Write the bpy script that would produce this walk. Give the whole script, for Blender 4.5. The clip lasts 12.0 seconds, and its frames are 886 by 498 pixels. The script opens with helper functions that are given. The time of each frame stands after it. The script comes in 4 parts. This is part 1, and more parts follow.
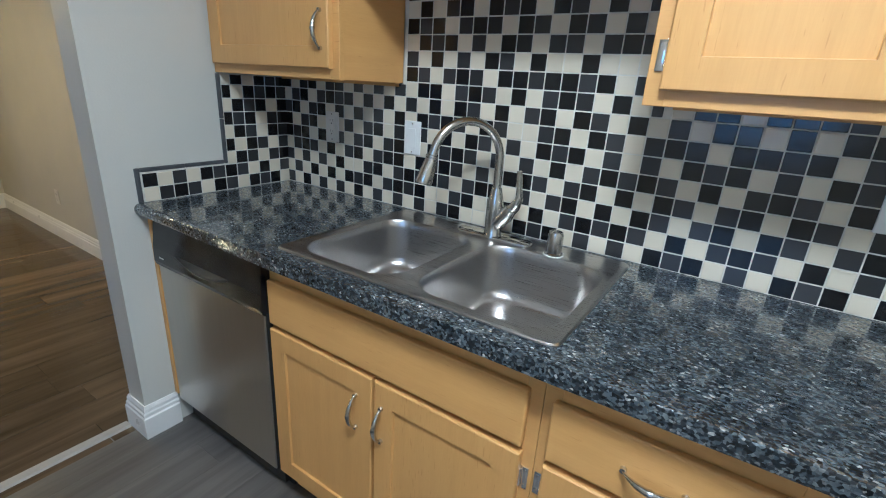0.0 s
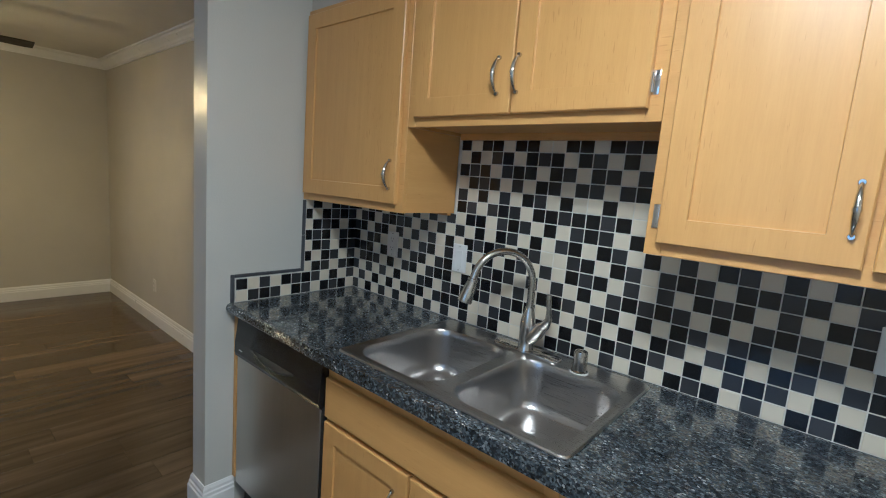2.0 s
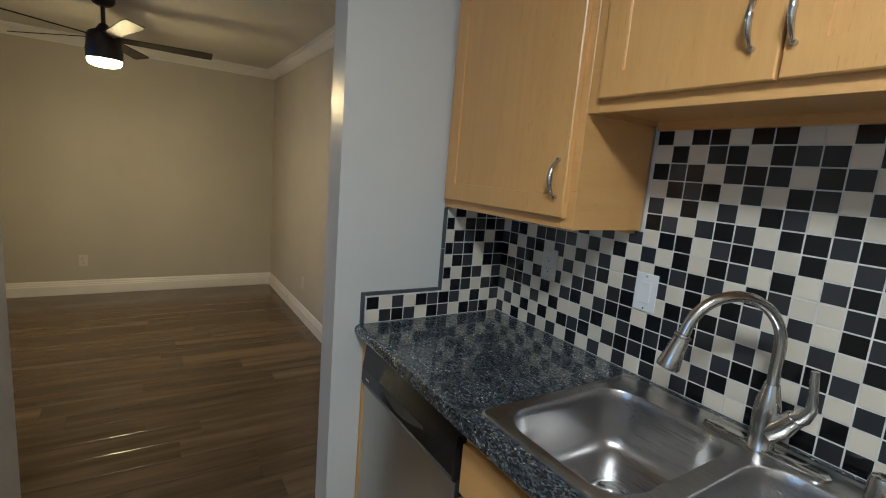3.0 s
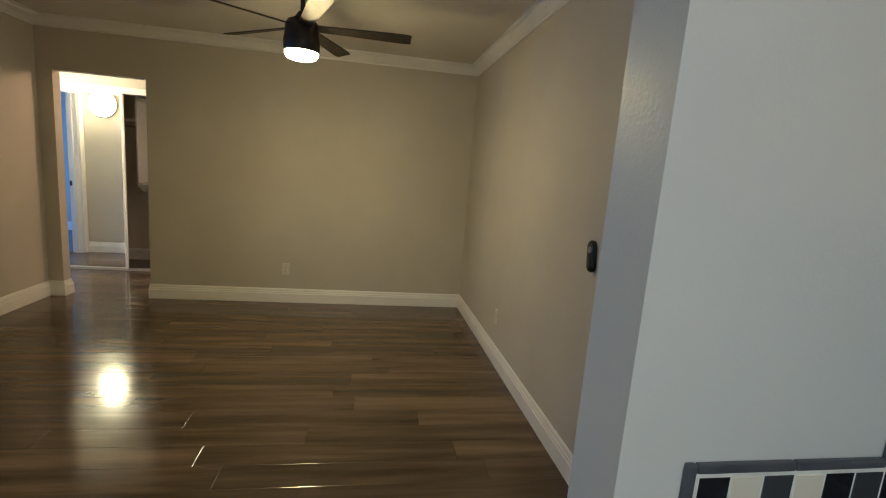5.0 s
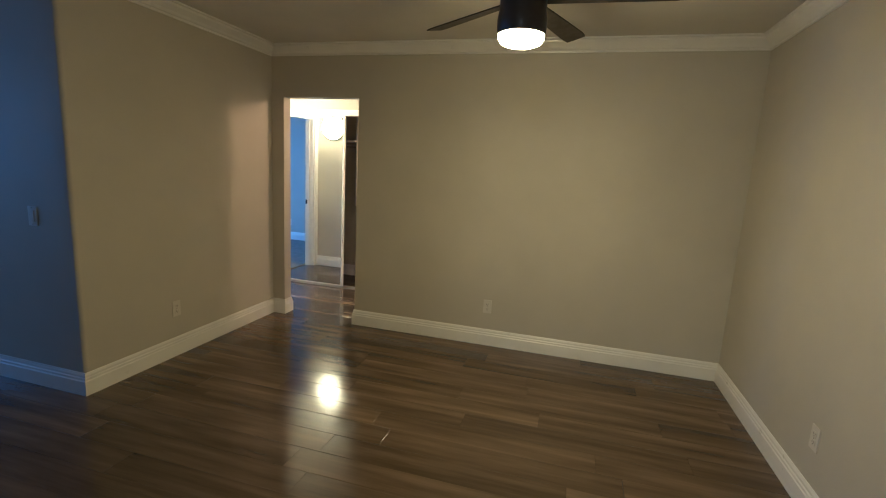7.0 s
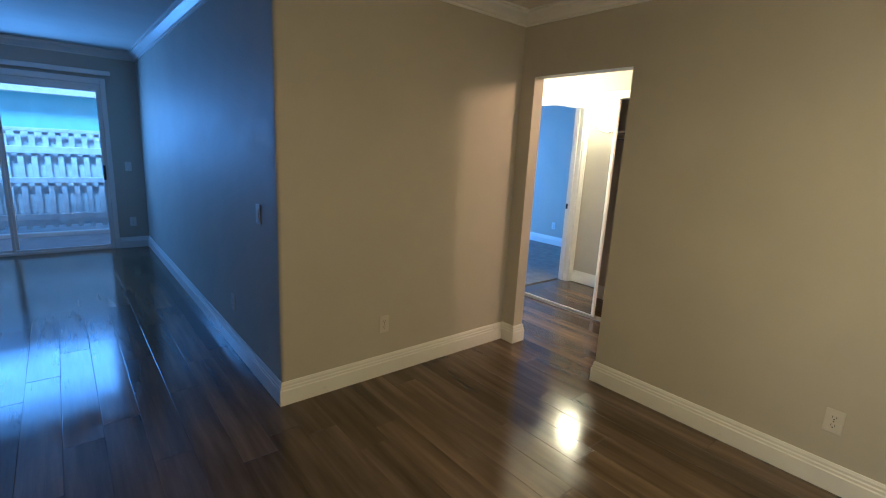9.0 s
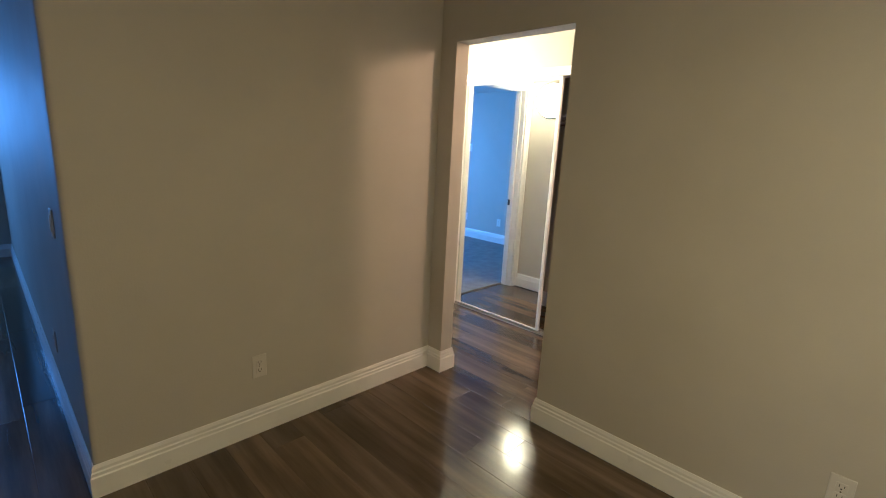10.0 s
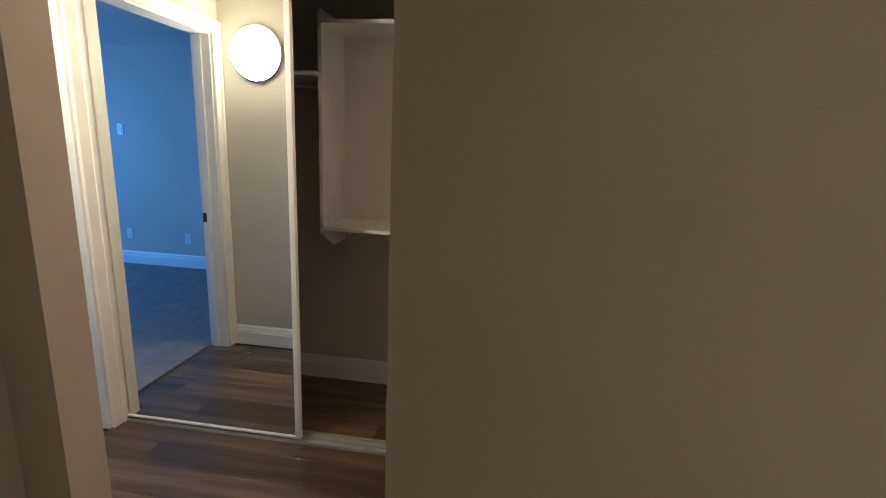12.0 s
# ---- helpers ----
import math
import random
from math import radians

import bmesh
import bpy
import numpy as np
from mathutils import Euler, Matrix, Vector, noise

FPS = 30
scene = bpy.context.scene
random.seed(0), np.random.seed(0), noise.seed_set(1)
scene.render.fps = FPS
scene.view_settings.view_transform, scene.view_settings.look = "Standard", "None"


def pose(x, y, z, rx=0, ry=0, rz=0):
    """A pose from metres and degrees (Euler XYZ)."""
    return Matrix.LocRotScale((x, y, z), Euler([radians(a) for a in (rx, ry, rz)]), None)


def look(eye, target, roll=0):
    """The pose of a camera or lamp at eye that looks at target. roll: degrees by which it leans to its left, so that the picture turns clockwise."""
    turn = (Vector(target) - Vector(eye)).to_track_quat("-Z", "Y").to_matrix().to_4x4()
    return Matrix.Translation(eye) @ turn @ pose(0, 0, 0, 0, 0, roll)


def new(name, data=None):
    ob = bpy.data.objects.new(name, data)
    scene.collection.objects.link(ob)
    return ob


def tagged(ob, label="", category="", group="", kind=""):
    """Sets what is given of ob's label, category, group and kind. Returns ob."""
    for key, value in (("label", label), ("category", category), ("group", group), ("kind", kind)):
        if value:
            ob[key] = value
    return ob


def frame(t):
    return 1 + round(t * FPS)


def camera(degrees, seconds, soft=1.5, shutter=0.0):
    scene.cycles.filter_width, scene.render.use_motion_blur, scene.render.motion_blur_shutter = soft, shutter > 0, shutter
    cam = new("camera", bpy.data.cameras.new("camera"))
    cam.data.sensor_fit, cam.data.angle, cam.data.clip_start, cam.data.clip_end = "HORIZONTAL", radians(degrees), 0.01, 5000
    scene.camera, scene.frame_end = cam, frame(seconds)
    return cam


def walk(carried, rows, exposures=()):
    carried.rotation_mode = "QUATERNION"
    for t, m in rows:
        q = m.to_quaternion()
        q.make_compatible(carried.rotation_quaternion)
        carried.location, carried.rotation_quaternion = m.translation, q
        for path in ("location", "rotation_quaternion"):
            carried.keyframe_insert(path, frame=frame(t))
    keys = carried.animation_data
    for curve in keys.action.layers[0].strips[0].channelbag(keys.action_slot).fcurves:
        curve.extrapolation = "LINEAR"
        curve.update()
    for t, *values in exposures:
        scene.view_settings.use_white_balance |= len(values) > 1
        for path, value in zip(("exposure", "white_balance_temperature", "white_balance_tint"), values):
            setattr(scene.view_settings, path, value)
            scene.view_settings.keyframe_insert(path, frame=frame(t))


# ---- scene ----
cam = camera(87.7, 12.0, soft=1.1)
PATH = [
    (0, (1.692, -1.327, 1.355), (0.67, 0.256, 0.683), 3.6),
    (0.5, (1.805, -1.414, 1.382), (0.72, 0.168, 0.815), 3.5),
    (1, (1.863, -1.459, 1.433), (0.749, 0.147, 1.009), 3.8),
    (1.5, (1.879, -1.475, 1.464), (0.71, 0.121, 1.173), 4.2),
    (2, (1.835, -1.464, 1.469), (0.549, 0.042, 1.185), 4.6),
    (2.5, (1.685, -1.394, 1.463), (0.193, -0.101, 1.142), 4.4),
    (3, (1.484, -1.253, 1.471), (-0.175, -0.184, 1.147), 4.8),
    (3.5, (1.322, -1.192, 1.462), (-0.459, -0.347, 1.123), 4.9),
    (3.7, (1.238, -1.154, 1.465), (-0.58, -0.403, 1.102), 4.8),
    (5.3, (0.373, -1.062, 1.379), (-1.579, -0.783, 1.045), 4.4),
    (5.5, (0.305, -1.131, 1.406), (-1.649, -0.892, 1.054), 4.2),
    (6, (0.051, -1.142, 1.433), (-1.917, -1.161, 1.08), 3.4),
    (6.5, (-0.225, -1.184, 1.457), (-2.17, -1.486, 1.105), 3.1),
    (7, (-0.425, -1.205, 1.457), (-2.322, -1.733, 1.11), 3.2),
    (7.5, (-0.685, -1.298, 1.479), (-2.48, -2.106, 1.124), 3.6),
    (9.3, (-1.641, -1.604, 1.452), (-2.865, -3.128, 1.029), 2.9),
    (9.5, (-1.769, -1.673, 1.425), (-3.021, -3.176, 1.008), 2.8),
    (10, (-2.133, -1.858, 1.424), (-3.528, -3.224, 0.991), 3.0),
    (10.5, (-2.443, -2.121, 1.416), (-4.005, -3.289, 0.971), 2.6),
    (11, (-2.782, -2.323, 1.4), (-4.49, -3.253, 0.936), 2.5),
    (11.5, (-3.052, -2.582, 1.396), (-4.895, -3.21, 0.939), 2.4),
    (12, (-3.336, -2.84, 1.407), (-5.271, -3.099, 0.973), 2.6),
]
walk(cam, [(t, look(eye, target, roll)) for t, eye, target, roll in PATH],
     exposures=[(0, 0.32, 4180, 13), (1.5, 0.13, 4230, 13), (2.5, -0.25, 4360, 14), (3.7, -0.05, 4380, 15), (5.3, -0.05, 4330, 11), (7.5, 0.1, 4250, 11), (9.5, 0.3, 4200, 14), (10.5, -0.07, 4150, 15), (12, -0.68, 4150, 15)])

# ---- world and exposure ----
world = bpy.data.worlds.new("world")
scene.world = world
world.use_nodes = True
wn = world.node_tree
sky = wn.nodes.new("ShaderNodeTexSky")
sky.sky_type = "NISHITA"
sky.sun_disc = False
sky.sun_elevation, sky.sun_rotation = radians(49), radians(14)
wn.links.new(sky.outputs[0], wn.nodes["Background"].inputs[0])
wn.nodes["Background"].inputs[1].default_value = 0.15

sun = new("sun", bpy.data.lights.new("sun", "SUN"))
sun.data.energy, sun.data.angle, sun.data.color = 5.0, radians(14), (0.55, 0.80, 1.0)
sun.matrix_world = look((0, 0, 12), (-2.5, -10.0, 0))


def window_lamp(name, eye, target, w, h, power, tint=(0.31, 0.59, 1.0)):
    lamp = new(name, bpy.data.lights.new(name, "AREA"))
    lamp.data.shape, lamp.data.size, lamp.data.size_y = "RECTANGLE", w, h
    lamp.data.energy, lamp.data.color = power, tint
    lamp.matrix_world = look(eye, target)
    return lamp


# skylight in the three openings to the outside
window_lamp("patio_skylight", (-0.98, -8.62, 1.56), (-0.98, -6.0, 1.1), 1.7, 0.72, 25)
window_lamp("bedroom_skylight", (-4.7, -8.6, 1.3), (-4.2, -5.0, 0.5), 1.7, 1.3, 90)

window_lamp("kitchen_skylight", (1.65, -2.515, 1.5), (1.45, 0.0, 0.8), 0.8, 0.74, 1.9, (0.58, 0.82, 1.0))

# ---- materials ----
def nodes_of(name):
    m = bpy.data.materials.new(name)
    m.use_nodes = True
    nt = m.node_tree
    return m, nt, nt.nodes["Principled BSDF"]


def add(nt, kind, **props):
    n = nt.nodes.new(kind)
    for k, v in props.items():
        n.inputs[k].default_value = v
    return n


def coords(nt, scale=(1, 1, 1), which="Object"):
    tc = nt.nodes.new("ShaderNodeTexCoord")
    mp = nt.nodes.new("ShaderNodeMapping")
    mp.inputs["Scale"].default_value = scale
    nt.links.new(tc.outputs[which], mp.inputs["Vector"])
    return mp.outputs["Vector"]


def ramp(nt, fac, stops):
    r = nt.nodes.new("ShaderNodeValToRGB")
    while len(r.color_ramp.elements) < len(stops):
        r.color_ramp.elements.new(0.5)
    for e, (p, c) in zip(r.color_ramp.elements, stops):
        e.position, e.color = p, (*c, 1)
    nt.links.new(fac, r.inputs[0])
    return r.outputs["Color"]


def noise_tex(nt, vec, scale, detail=4.0, rough=0.55):
    n = add(nt, "ShaderNodeTexNoise", Scale=scale, Detail=detail, Roughness=rough)
    nt.links.new(vec, n.inputs["Vector"])
    return n.outputs["Fac"]


def bump(nt, bsdf, height, strength, dist=0.002, prev=None):
    b = add(nt, "ShaderNodeBump", Strength=strength, Distance=dist)
    nt.links.new(height, b.inputs["Height"])
    if prev is not None:
        nt.links.new(prev, b.inputs["Normal"])
    nt.links.new(b.outputs["Normal"], bsdf.inputs["Normal"])
    return b.outputs["Normal"]


def grey_ramp(nt, fac, lo, hi, a=0.3, b=0.7):
    m = add(nt, "ShaderNodeMapRange")
    m.inputs["From Min"].default_value, m.inputs["From Max"].default_value = a, b
    m.inputs["To Min"].default_value, m.inputs["To Max"].default_value = lo, hi
    nt.links.new(fac, m.inputs["Value"])
    return m.outputs["Result"]


def paint(name, col, rough=0.55, peel=0.25, var=0.06, spec=0.5, wave=0.35, rvar=0.07):
    """Rolled wall paint: faint patchiness and an orange-peel relief."""
    m, nt, b = nodes_of(name)
    v = coords(nt)
    big = noise_tex(nt, v, 1.7, 5)
    lo, hi = [c * (1 - var) for c in col], [min(1, c * (1 + var)) for c in col]
    nt.links.new(ramp(nt, big, [(0.3, lo), (0.7, hi)]), b.inputs["Base Color"])
    nt.links.new(grey_ramp(nt, noise_tex(nt, v, 6, 3), rough - rvar, rough + rvar), b.inputs["Roughness"])
    b.inputs["Specular IOR Level"].default_value = spec
    n1 = bump(nt, b, noise_tex(nt, v, 150, 2), peel, 0.0015)
    bump(nt, b, noise_tex(nt, v, 28, 3), peel * wave, 0.004, n1)
    return m


def plain(name, col, rough=0.4, metal=0.0, var=0.08, scale=14, bumps=0.06):
    m, nt, b = nodes_of(name)
    v = coords(nt)
    f = noise_tex(nt, v, scale, 4)
    lo, hi = [c * (1 - var) for c in col], [min(1, c * (1 + var)) for c in col]
    nt.links.new(ramp(nt, f, [(0.3, lo), (0.7, hi)]), b.inputs["Base Color"])
    nt.links.new(grey_ramp(nt, noise_tex(nt, v, scale * 3, 3), max(0.02, rough - 0.05), rough + 0.06), b.inputs["Roughness"])
    b.inputs["Metallic"].default_value = metal
    if bumps:
        bump(nt, b, noise_tex(nt, v, scale * 12, 2), bumps, 0.001)
    return m


def wood_cabinet(name, axis):
    """Honey maple veneer; axis: the way the grain runs."""
    m, nt, b = nodes_of(name)
    sc = {"z": (16, 16, 1.1), "x": (1.1, 16, 16), "y": (16, 1.1, 16)}[axis]
    v = coords(nt, sc)
    g = noise_tex(nt, v, 2.2, 8, 0.62)
    streak = noise_tex(nt, coords(nt, tuple(s * 9 for s in sc)), 2.0, 3, 0.6)
    big = noise_tex(nt, coords(nt), 2.3, 3)
    c1 = ramp(nt, g, [(0.25, (0.585, 0.335, 0.089)), (0.55, (0.625, 0.362, 0.101)), (0.8, (0.655, 0.388, 0.114))])
    c2 = ramp(nt, streak, [(0.3, (0.88, 0.84, 0.78)), (0.62, (1, 1, 1))])
    mx = nt.nodes.new("ShaderNodeMixRGB")
    mx.blend_type, mx.inputs[0].default_value = "MULTIPLY", 0.3
    nt.links.new(c1, mx.inputs[1]), nt.links.new(c2, mx.inputs[2])
    mx2 = nt.nodes.new("ShaderNodeMixRGB")
    mx2.blend_type, mx2.inputs[0].default_value = "MULTIPLY", 1.0
    nt.links.new(mx.outputs[0], mx2.inputs[1])
    nt.links.new(ramp(nt, big, [(0.3, (0.93, 0.91, 0.88)), (0.7, (1, 1, 1))]), mx2.inputs[2])
    # sparse short pores, gathered in loose drifts
    ps = {"z": (260, 260, 26), "x": (26, 260, 260), "y": (260, 26, 260)}[axis]
    pore = noise_tex(nt, coords(nt, ps), 1.0, 1, 0.4)
    drift = grey_ramp(nt, noise_tex(nt, coords(nt, tuple(s * 0.5 for s in sc)), 1.0, 2), -0.09, 0.03, 0.35, 0.65)
    sm = nt.nodes.new("ShaderNodeMath")
    nt.links.new(pore, sm.inputs[0]), nt.links.new(drift, sm.inputs[1])
    mx3 = nt.nodes.new("ShaderNodeMixRGB")
    mx3.blend_type, mx3.inputs[0].default_value = "MULTIPLY", 1.0
    nt.links.new(mx2.outputs[0], mx3.inputs[1])
    nt.links.new(ramp(nt, sm.outputs[0], [(0.70, (1, 1, 1)), (0.76, (0.86, 0.81, 0.74))]), mx3.inputs[2])
    nt.links.new(mx3.outputs[0], b.inputs["Base Color"])
    nt.links.new(grey_ramp(nt, g, 0.37, 0.43), b.inputs["Roughness"])
    b.inputs["Coat Weight"].default_value, b.inputs["Coat Roughness"].default_value = 0.15, 0.3
    bump(nt, b, streak, 0.08, 0.0006)
    return m


def plank_mat(name, dark, mid, light, rough):
    """Laminate plank: grain along y, tone differs from plank to plank."""
    m, nt, b = nodes_of(name)
    geo = nt.nodes.new("ShaderNodeNewGeometry")
    info = nt.nodes.new("ShaderNodeObjectInfo")
    off = nt.nodes.new("ShaderNodeVectorMath")
    off.operation = "SCALE"
    off.inputs[0].default_value = (7.0, 23.0, 3.0)
    nt.links.new(info.outputs["Random"], off.inputs["Scale"])
    sm = nt.nodes.new("ShaderNodeVectorMath")
    nt.links.new(geo.outputs["Position"], sm.inputs[0]), nt.links.new(off.outputs[0], sm.inputs[1])

    def mapped(sc):
        mp = nt.nodes.new("ShaderNodeMapping")
        mp.inputs["Scale"].default_value = sc
        nt.links.new(sm.outputs[0], mp.inputs["Vector"])
        return mp.outputs["Vector"]
    g = noise_tex(nt, mapped((8, 0.6, 1)), 1.6, 6, 0.56)
    fine = noise_tex(nt, mapped((120, 3.0, 1)), 1.5, 4, 0.6)
    c = ramp(nt, g, [(0.28, dark), (0.5, mid), (0.74, light)])
    t = ramp(nt, fine, [(0.3, (0.86, 0.85, 0.84)), (0.65, (1, 1, 1))])
    mx = nt.nodes.new("ShaderNodeMixRGB")
    mx.blend_type, mx.inputs[0].default_value = "MULTIPLY", 0.8
    nt.links.new(c, mx.inputs[1]), nt.links.new(t, mx.inputs[2])
    tone = grey_ramp(nt, info.outputs["Random"], 0.72, 1.2, 0, 1)
    mx2 = nt.nodes.new("ShaderNodeVectorMath")
    mx2.operation = "SCALE"
    nt.links.new(mx.outputs[0], mx2.inputs[0]), nt.links.new(tone, mx2.inputs["Scale"])
    nt.links.new(mx2.outputs[0], b.inputs["Base Color"])
    smear = noise_tex(nt, mapped((1.2, 1.0, 1)), 2.5, 4)
    nt.links.new(grey_ramp(nt, smear, rough - 0.05, rough + 0.07), b.inputs["Roughness"])
    n1 = bump(nt, b, fine, 0.06, 0.0006)
    bump(nt, b, noise_tex(nt, mapped((3, 1, 1)), 2.0, 2), 0.03, 0.002, n1)
    return m


def granite_mat():
    """Polished blue-black granite with pale mica flecks."""
    m, nt, b = nodes_of("blue_pearl_granite")
    v = coords(nt)
    vor = add(nt, "ShaderNodeTexVoronoi", Scale=225.0, Randomness=1.0)
    warp = noise_tex(nt, v, 60, 3)
    wv = nt.nodes.new("ShaderNodeVectorMath")
    wv.operation = "MULTIPLY_ADD"
    cmb = nt.nodes.new("ShaderNodeCombineXYZ")
    nt.links.new(warp, cmb.inputs[0]), nt.links.new(warp, cmb.inputs[1])
    wv.inputs[1].default_value = (0.006, 0.006, 0.006)
    nt.links.new(cmb.outputs[0], wv.inputs[0]), nt.links.new(v, wv.inputs[2])
    mp = nt.nodes.new("ShaderNodeMapping")
    mp.inputs["Rotation"].default_value = (0, 0, 0.6)
    mp.inputs["Scale"].default_value = (0.80, 1.15, 0.9)
    nt.links.new(wv.outputs[0], mp.inputs["Vector"])
    nt.links.new(mp.outputs["Vector"], vor.inputs["Vector"])
    sep = nt.nodes.new("ShaderNodeSeparateColor")
    nt.links.new(vor.outputs["Color"], sep.inputs[0])
    c = ramp(nt, sep.outputs[0], [(0.0, (0.008, 0.010, 0.012)), (0.28, (0.026, 0.031, 0.037)), (0.52, (0.082, 0.097, 0.110)),
                                  (0.72, (0.24, 0.275, 0.295)), (0.935, (0.40, 0.43, 0.44)), (0.98, (0.86, 0.87, 0.86))])
    c.node.color_ramp.interpolation = "CONSTANT"
    big = ramp(nt, noise_tex(nt, v, 14, 4), [(0.3, (0.62, 0.62, 0.62)), (0.7, (1.1, 1.1, 1.1))])
    mx = nt.nodes.new("ShaderNodeMixRGB")
    mx.blend_type, mx.inputs[0].default_value = "MULTIPLY", 1.0
    nt.links.new(c, mx.inputs[1]), nt.links.new(big, mx.inputs[2])
    nt.links.new(mx.outputs[0], b.inputs["Base Color"])
    nt.links.new(grey_ramp(nt, sep.outputs[1], 0.14, 0.42, 0, 1), b.inputs["Roughness"])
    b.inputs["Coat Weight"].default_value, b.inputs["Coat Roughness"].default_value = 0.9, 0.05
    # the pale cells are mica, which mirrors rather than scatters
    nt.links.new(grey_ramp(nt, sep.outputs[0], 0.0, 0.7, 0.715, 0.74), b.inputs["Metallic"])
    b.inputs["Specular IOR Level"].default_value = 0.3
    return m


def brushed(name, col, rough, axis=(2, 160, 160)):
    m, nt, b = nodes_of(name)
    f = noise_tex(nt, coords(nt, axis), 3.0, 4)
    lo, hi = [c * 0.97 for c in col], [min(1, c * 1.03) for c in col]
    nt.links.new(ramp(nt, f, [(0.3, lo), (0.7, hi)]), b.inputs["Base Color"])
    nt.links.new(grey_ramp(nt, f, rough - 0.03, rough + 0.03), b.inputs["Roughness"])
    b.inputs["Metallic"].default_value = 1.0
    return m


def emit(name, col, strength):
    m, nt, b = nodes_of(name)
    b.inputs["Base Color"].default_value = (0.8, 0.8, 0.8, 1)
    b.inputs["Emission Color"].default_value = (*col, 1)
    b.inputs["Emission Strength"].default_value = strength
    return m


def tile_mat(name, col, rough, var):
    """Glazed mosaic tile, tone differing a little from tile to tile."""
    m, nt, b = nodes_of(name)
    info = nt.nodes.new("ShaderNodeObjectInfo")
    isl = nt.nodes.new("ShaderNodeNewGeometry")
    sm = nt.nodes.new("ShaderNodeMath")
    sm.operation = "ADD"
    nt.links.new(info.outputs["Random"], sm.inputs[0]), nt.links.new(isl.outputs["Random Per Island"], sm.inputs[1])
    fr = nt.nodes.new("ShaderNodeMath")
    fr.operation = "FRACT"
    nt.links.new(sm.outputs[0], fr.inputs[0])
    c = ramp(nt, fr.outputs[0], [(0, [k * (1 - var) for k in col]), (1, [k * (1 + var) for k in col])])
    nt.links.new(c, b.inputs["Base Color"])
    pos = isl.outputs["Position"]
    nt.links.new(grey_ramp(nt, noise_tex(nt, pos, 40, 3), rough - 0.04, rough + 0.08), b.inputs["Roughness"])
    bump(nt, b, noise_tex(nt, pos, 35, 3), 0.12, 0.0015)
    return m


WALL = paint("greige_wall_paint", (0.50, 0.472, 0.402), 0.58, 0.3, 0.05, 0.45, 0.12, 0.03)
GLOSSWALL = paint("gloss_grey_wall_paint", (0.57, 0.56, 0.505), 0.30, 0.35, 0.02, 0.5, 0.0, 0.01)
CEIL = paint("flat_ceiling_paint", (0.68, 0.66, 0.61), 0.8, 0.5)
TRIM = plain("white_semi_gloss_trim", (0.78, 0.77, 0.74), 0.32, 0, 0.03, 5, 0.03)
DOORPAINT = plain("pale_grey_door_paint", (0.53, 0.54, 0.48), 0.36, 0, 0.01, 6, 0.0)
WOODZ, WOODX, WOODY = wood_cabinet("maple_upright", "z"), wood_cabinet("maple_level", "x"), wood_cabinet("maple_deep", "y")
GRANITE = granite_mat()
LAMINATE = plank_mat("brown_laminate", (0.048, 0.033, 0.019), (0.104, 0.073, 0.041), (0.178, 0.126, 0.073), 0.14)
VINYL = plank_mat("grey_vinyl_plank", (0.075, 0.068, 0.06), (0.125, 0.115, 0.105), (0.19, 0.175, 0.16), 0.38)
SEAM = plain("dark_plank_seam", (0.02, 0.014, 0.01), 0.5)
STEEL = brushed("brushed_stainless", (0.50, 0.485, 0.465), 0.29, (3, 260, 260))
STEELV = brushed("stainless_panel", (0.53, 0.515, 0.485), 0.33, (40, 40, 1))
NICKEL = brushed("satin_nickel", (0.56, 0.54, 0.50), 0.2, (60, 60, 60))
CHROME = plain("chrome", (0.78, 0.78, 0.78), 0.1, 1.0, 0.03, 20, 0)
BRASS = plain("antique_brass", (0.34, 0.29, 0.20), 0.3, 1.0, 0.1, 30, 0)
BLACKGLOSS = plain("black_gloss_plastic", (0.012, 0.012, 0.012), 0.18, 0, 0.1, 10, 0.02)
BLACKMATT = plain("black_matt_plastic", (0.02, 0.02, 0.02), 0.5)
FANMETAL = plain("dark_bronze_metal", (0.035, 0.030, 0.027), 0.4, 0.3, 0.15, 20)
BLADE = plain("espresso_fan_blade", (0.016, 0.013, 0.011), 0.55, 0, 0.2, 9)
WHITEPL = plain("white_device_plastic", (0.76, 0.76, 0.73), 0.3, 0, 0.02, 10, 0)
SLOT = plain("dark_slot", (0.02, 0.02, 0.02), 0.6, 0, 0, 10, 0)
TILE_C = tile_mat("cream_tile", (0.655, 0.592, 0.455), 0.17, 0.06)
TILE_B = tile_mat("black_tile", (0.007, 0.007, 0.008), 0.14, 0.3)
TILE_G = tile_mat("charcoal_tile", (0.034, 0.034, 0.036), 0.16, 0.25)
GROUT = plain("pale_grout", (0.60, 0.58, 0.51), 0.8, 0, 0.12, 30, 0.2)
CARPET = plain("grey_carpet", (0.22, 0.21, 0.20), 0.95, 0, 0.16, 9, 0.5)
SHELFW = plain("white_melamine", (0.72, 0.70, 0.66), 0.4, 0, 0.03, 8, 0.02)
FENCE = plain("weathered_fence_paint", (0.60, 0.66, 0.70), 0.7, 0, 0.14, 9, 0.3)
CONCRETE = plain("patio_concrete", (0.42, 0.41, 0.39), 0.85, 0, 0.15, 5, 0.4)
STUCCO = plain("neighbour_stucco", (0.30, 0.52, 0.58), 0.85, 0, 0.08, 3, 0.4)
LAMP_FAN = emit("fan_lamp_glow", (1.0, 0.61, 0.168), 280)
LAMP_HALL = emit("hall_lamp_glow", (1.0, 0.67, 0.25), 130)
LAMP_KIT = emit("kitchen_lamp_glow", (1.0, 0.85, 0.56), 112)
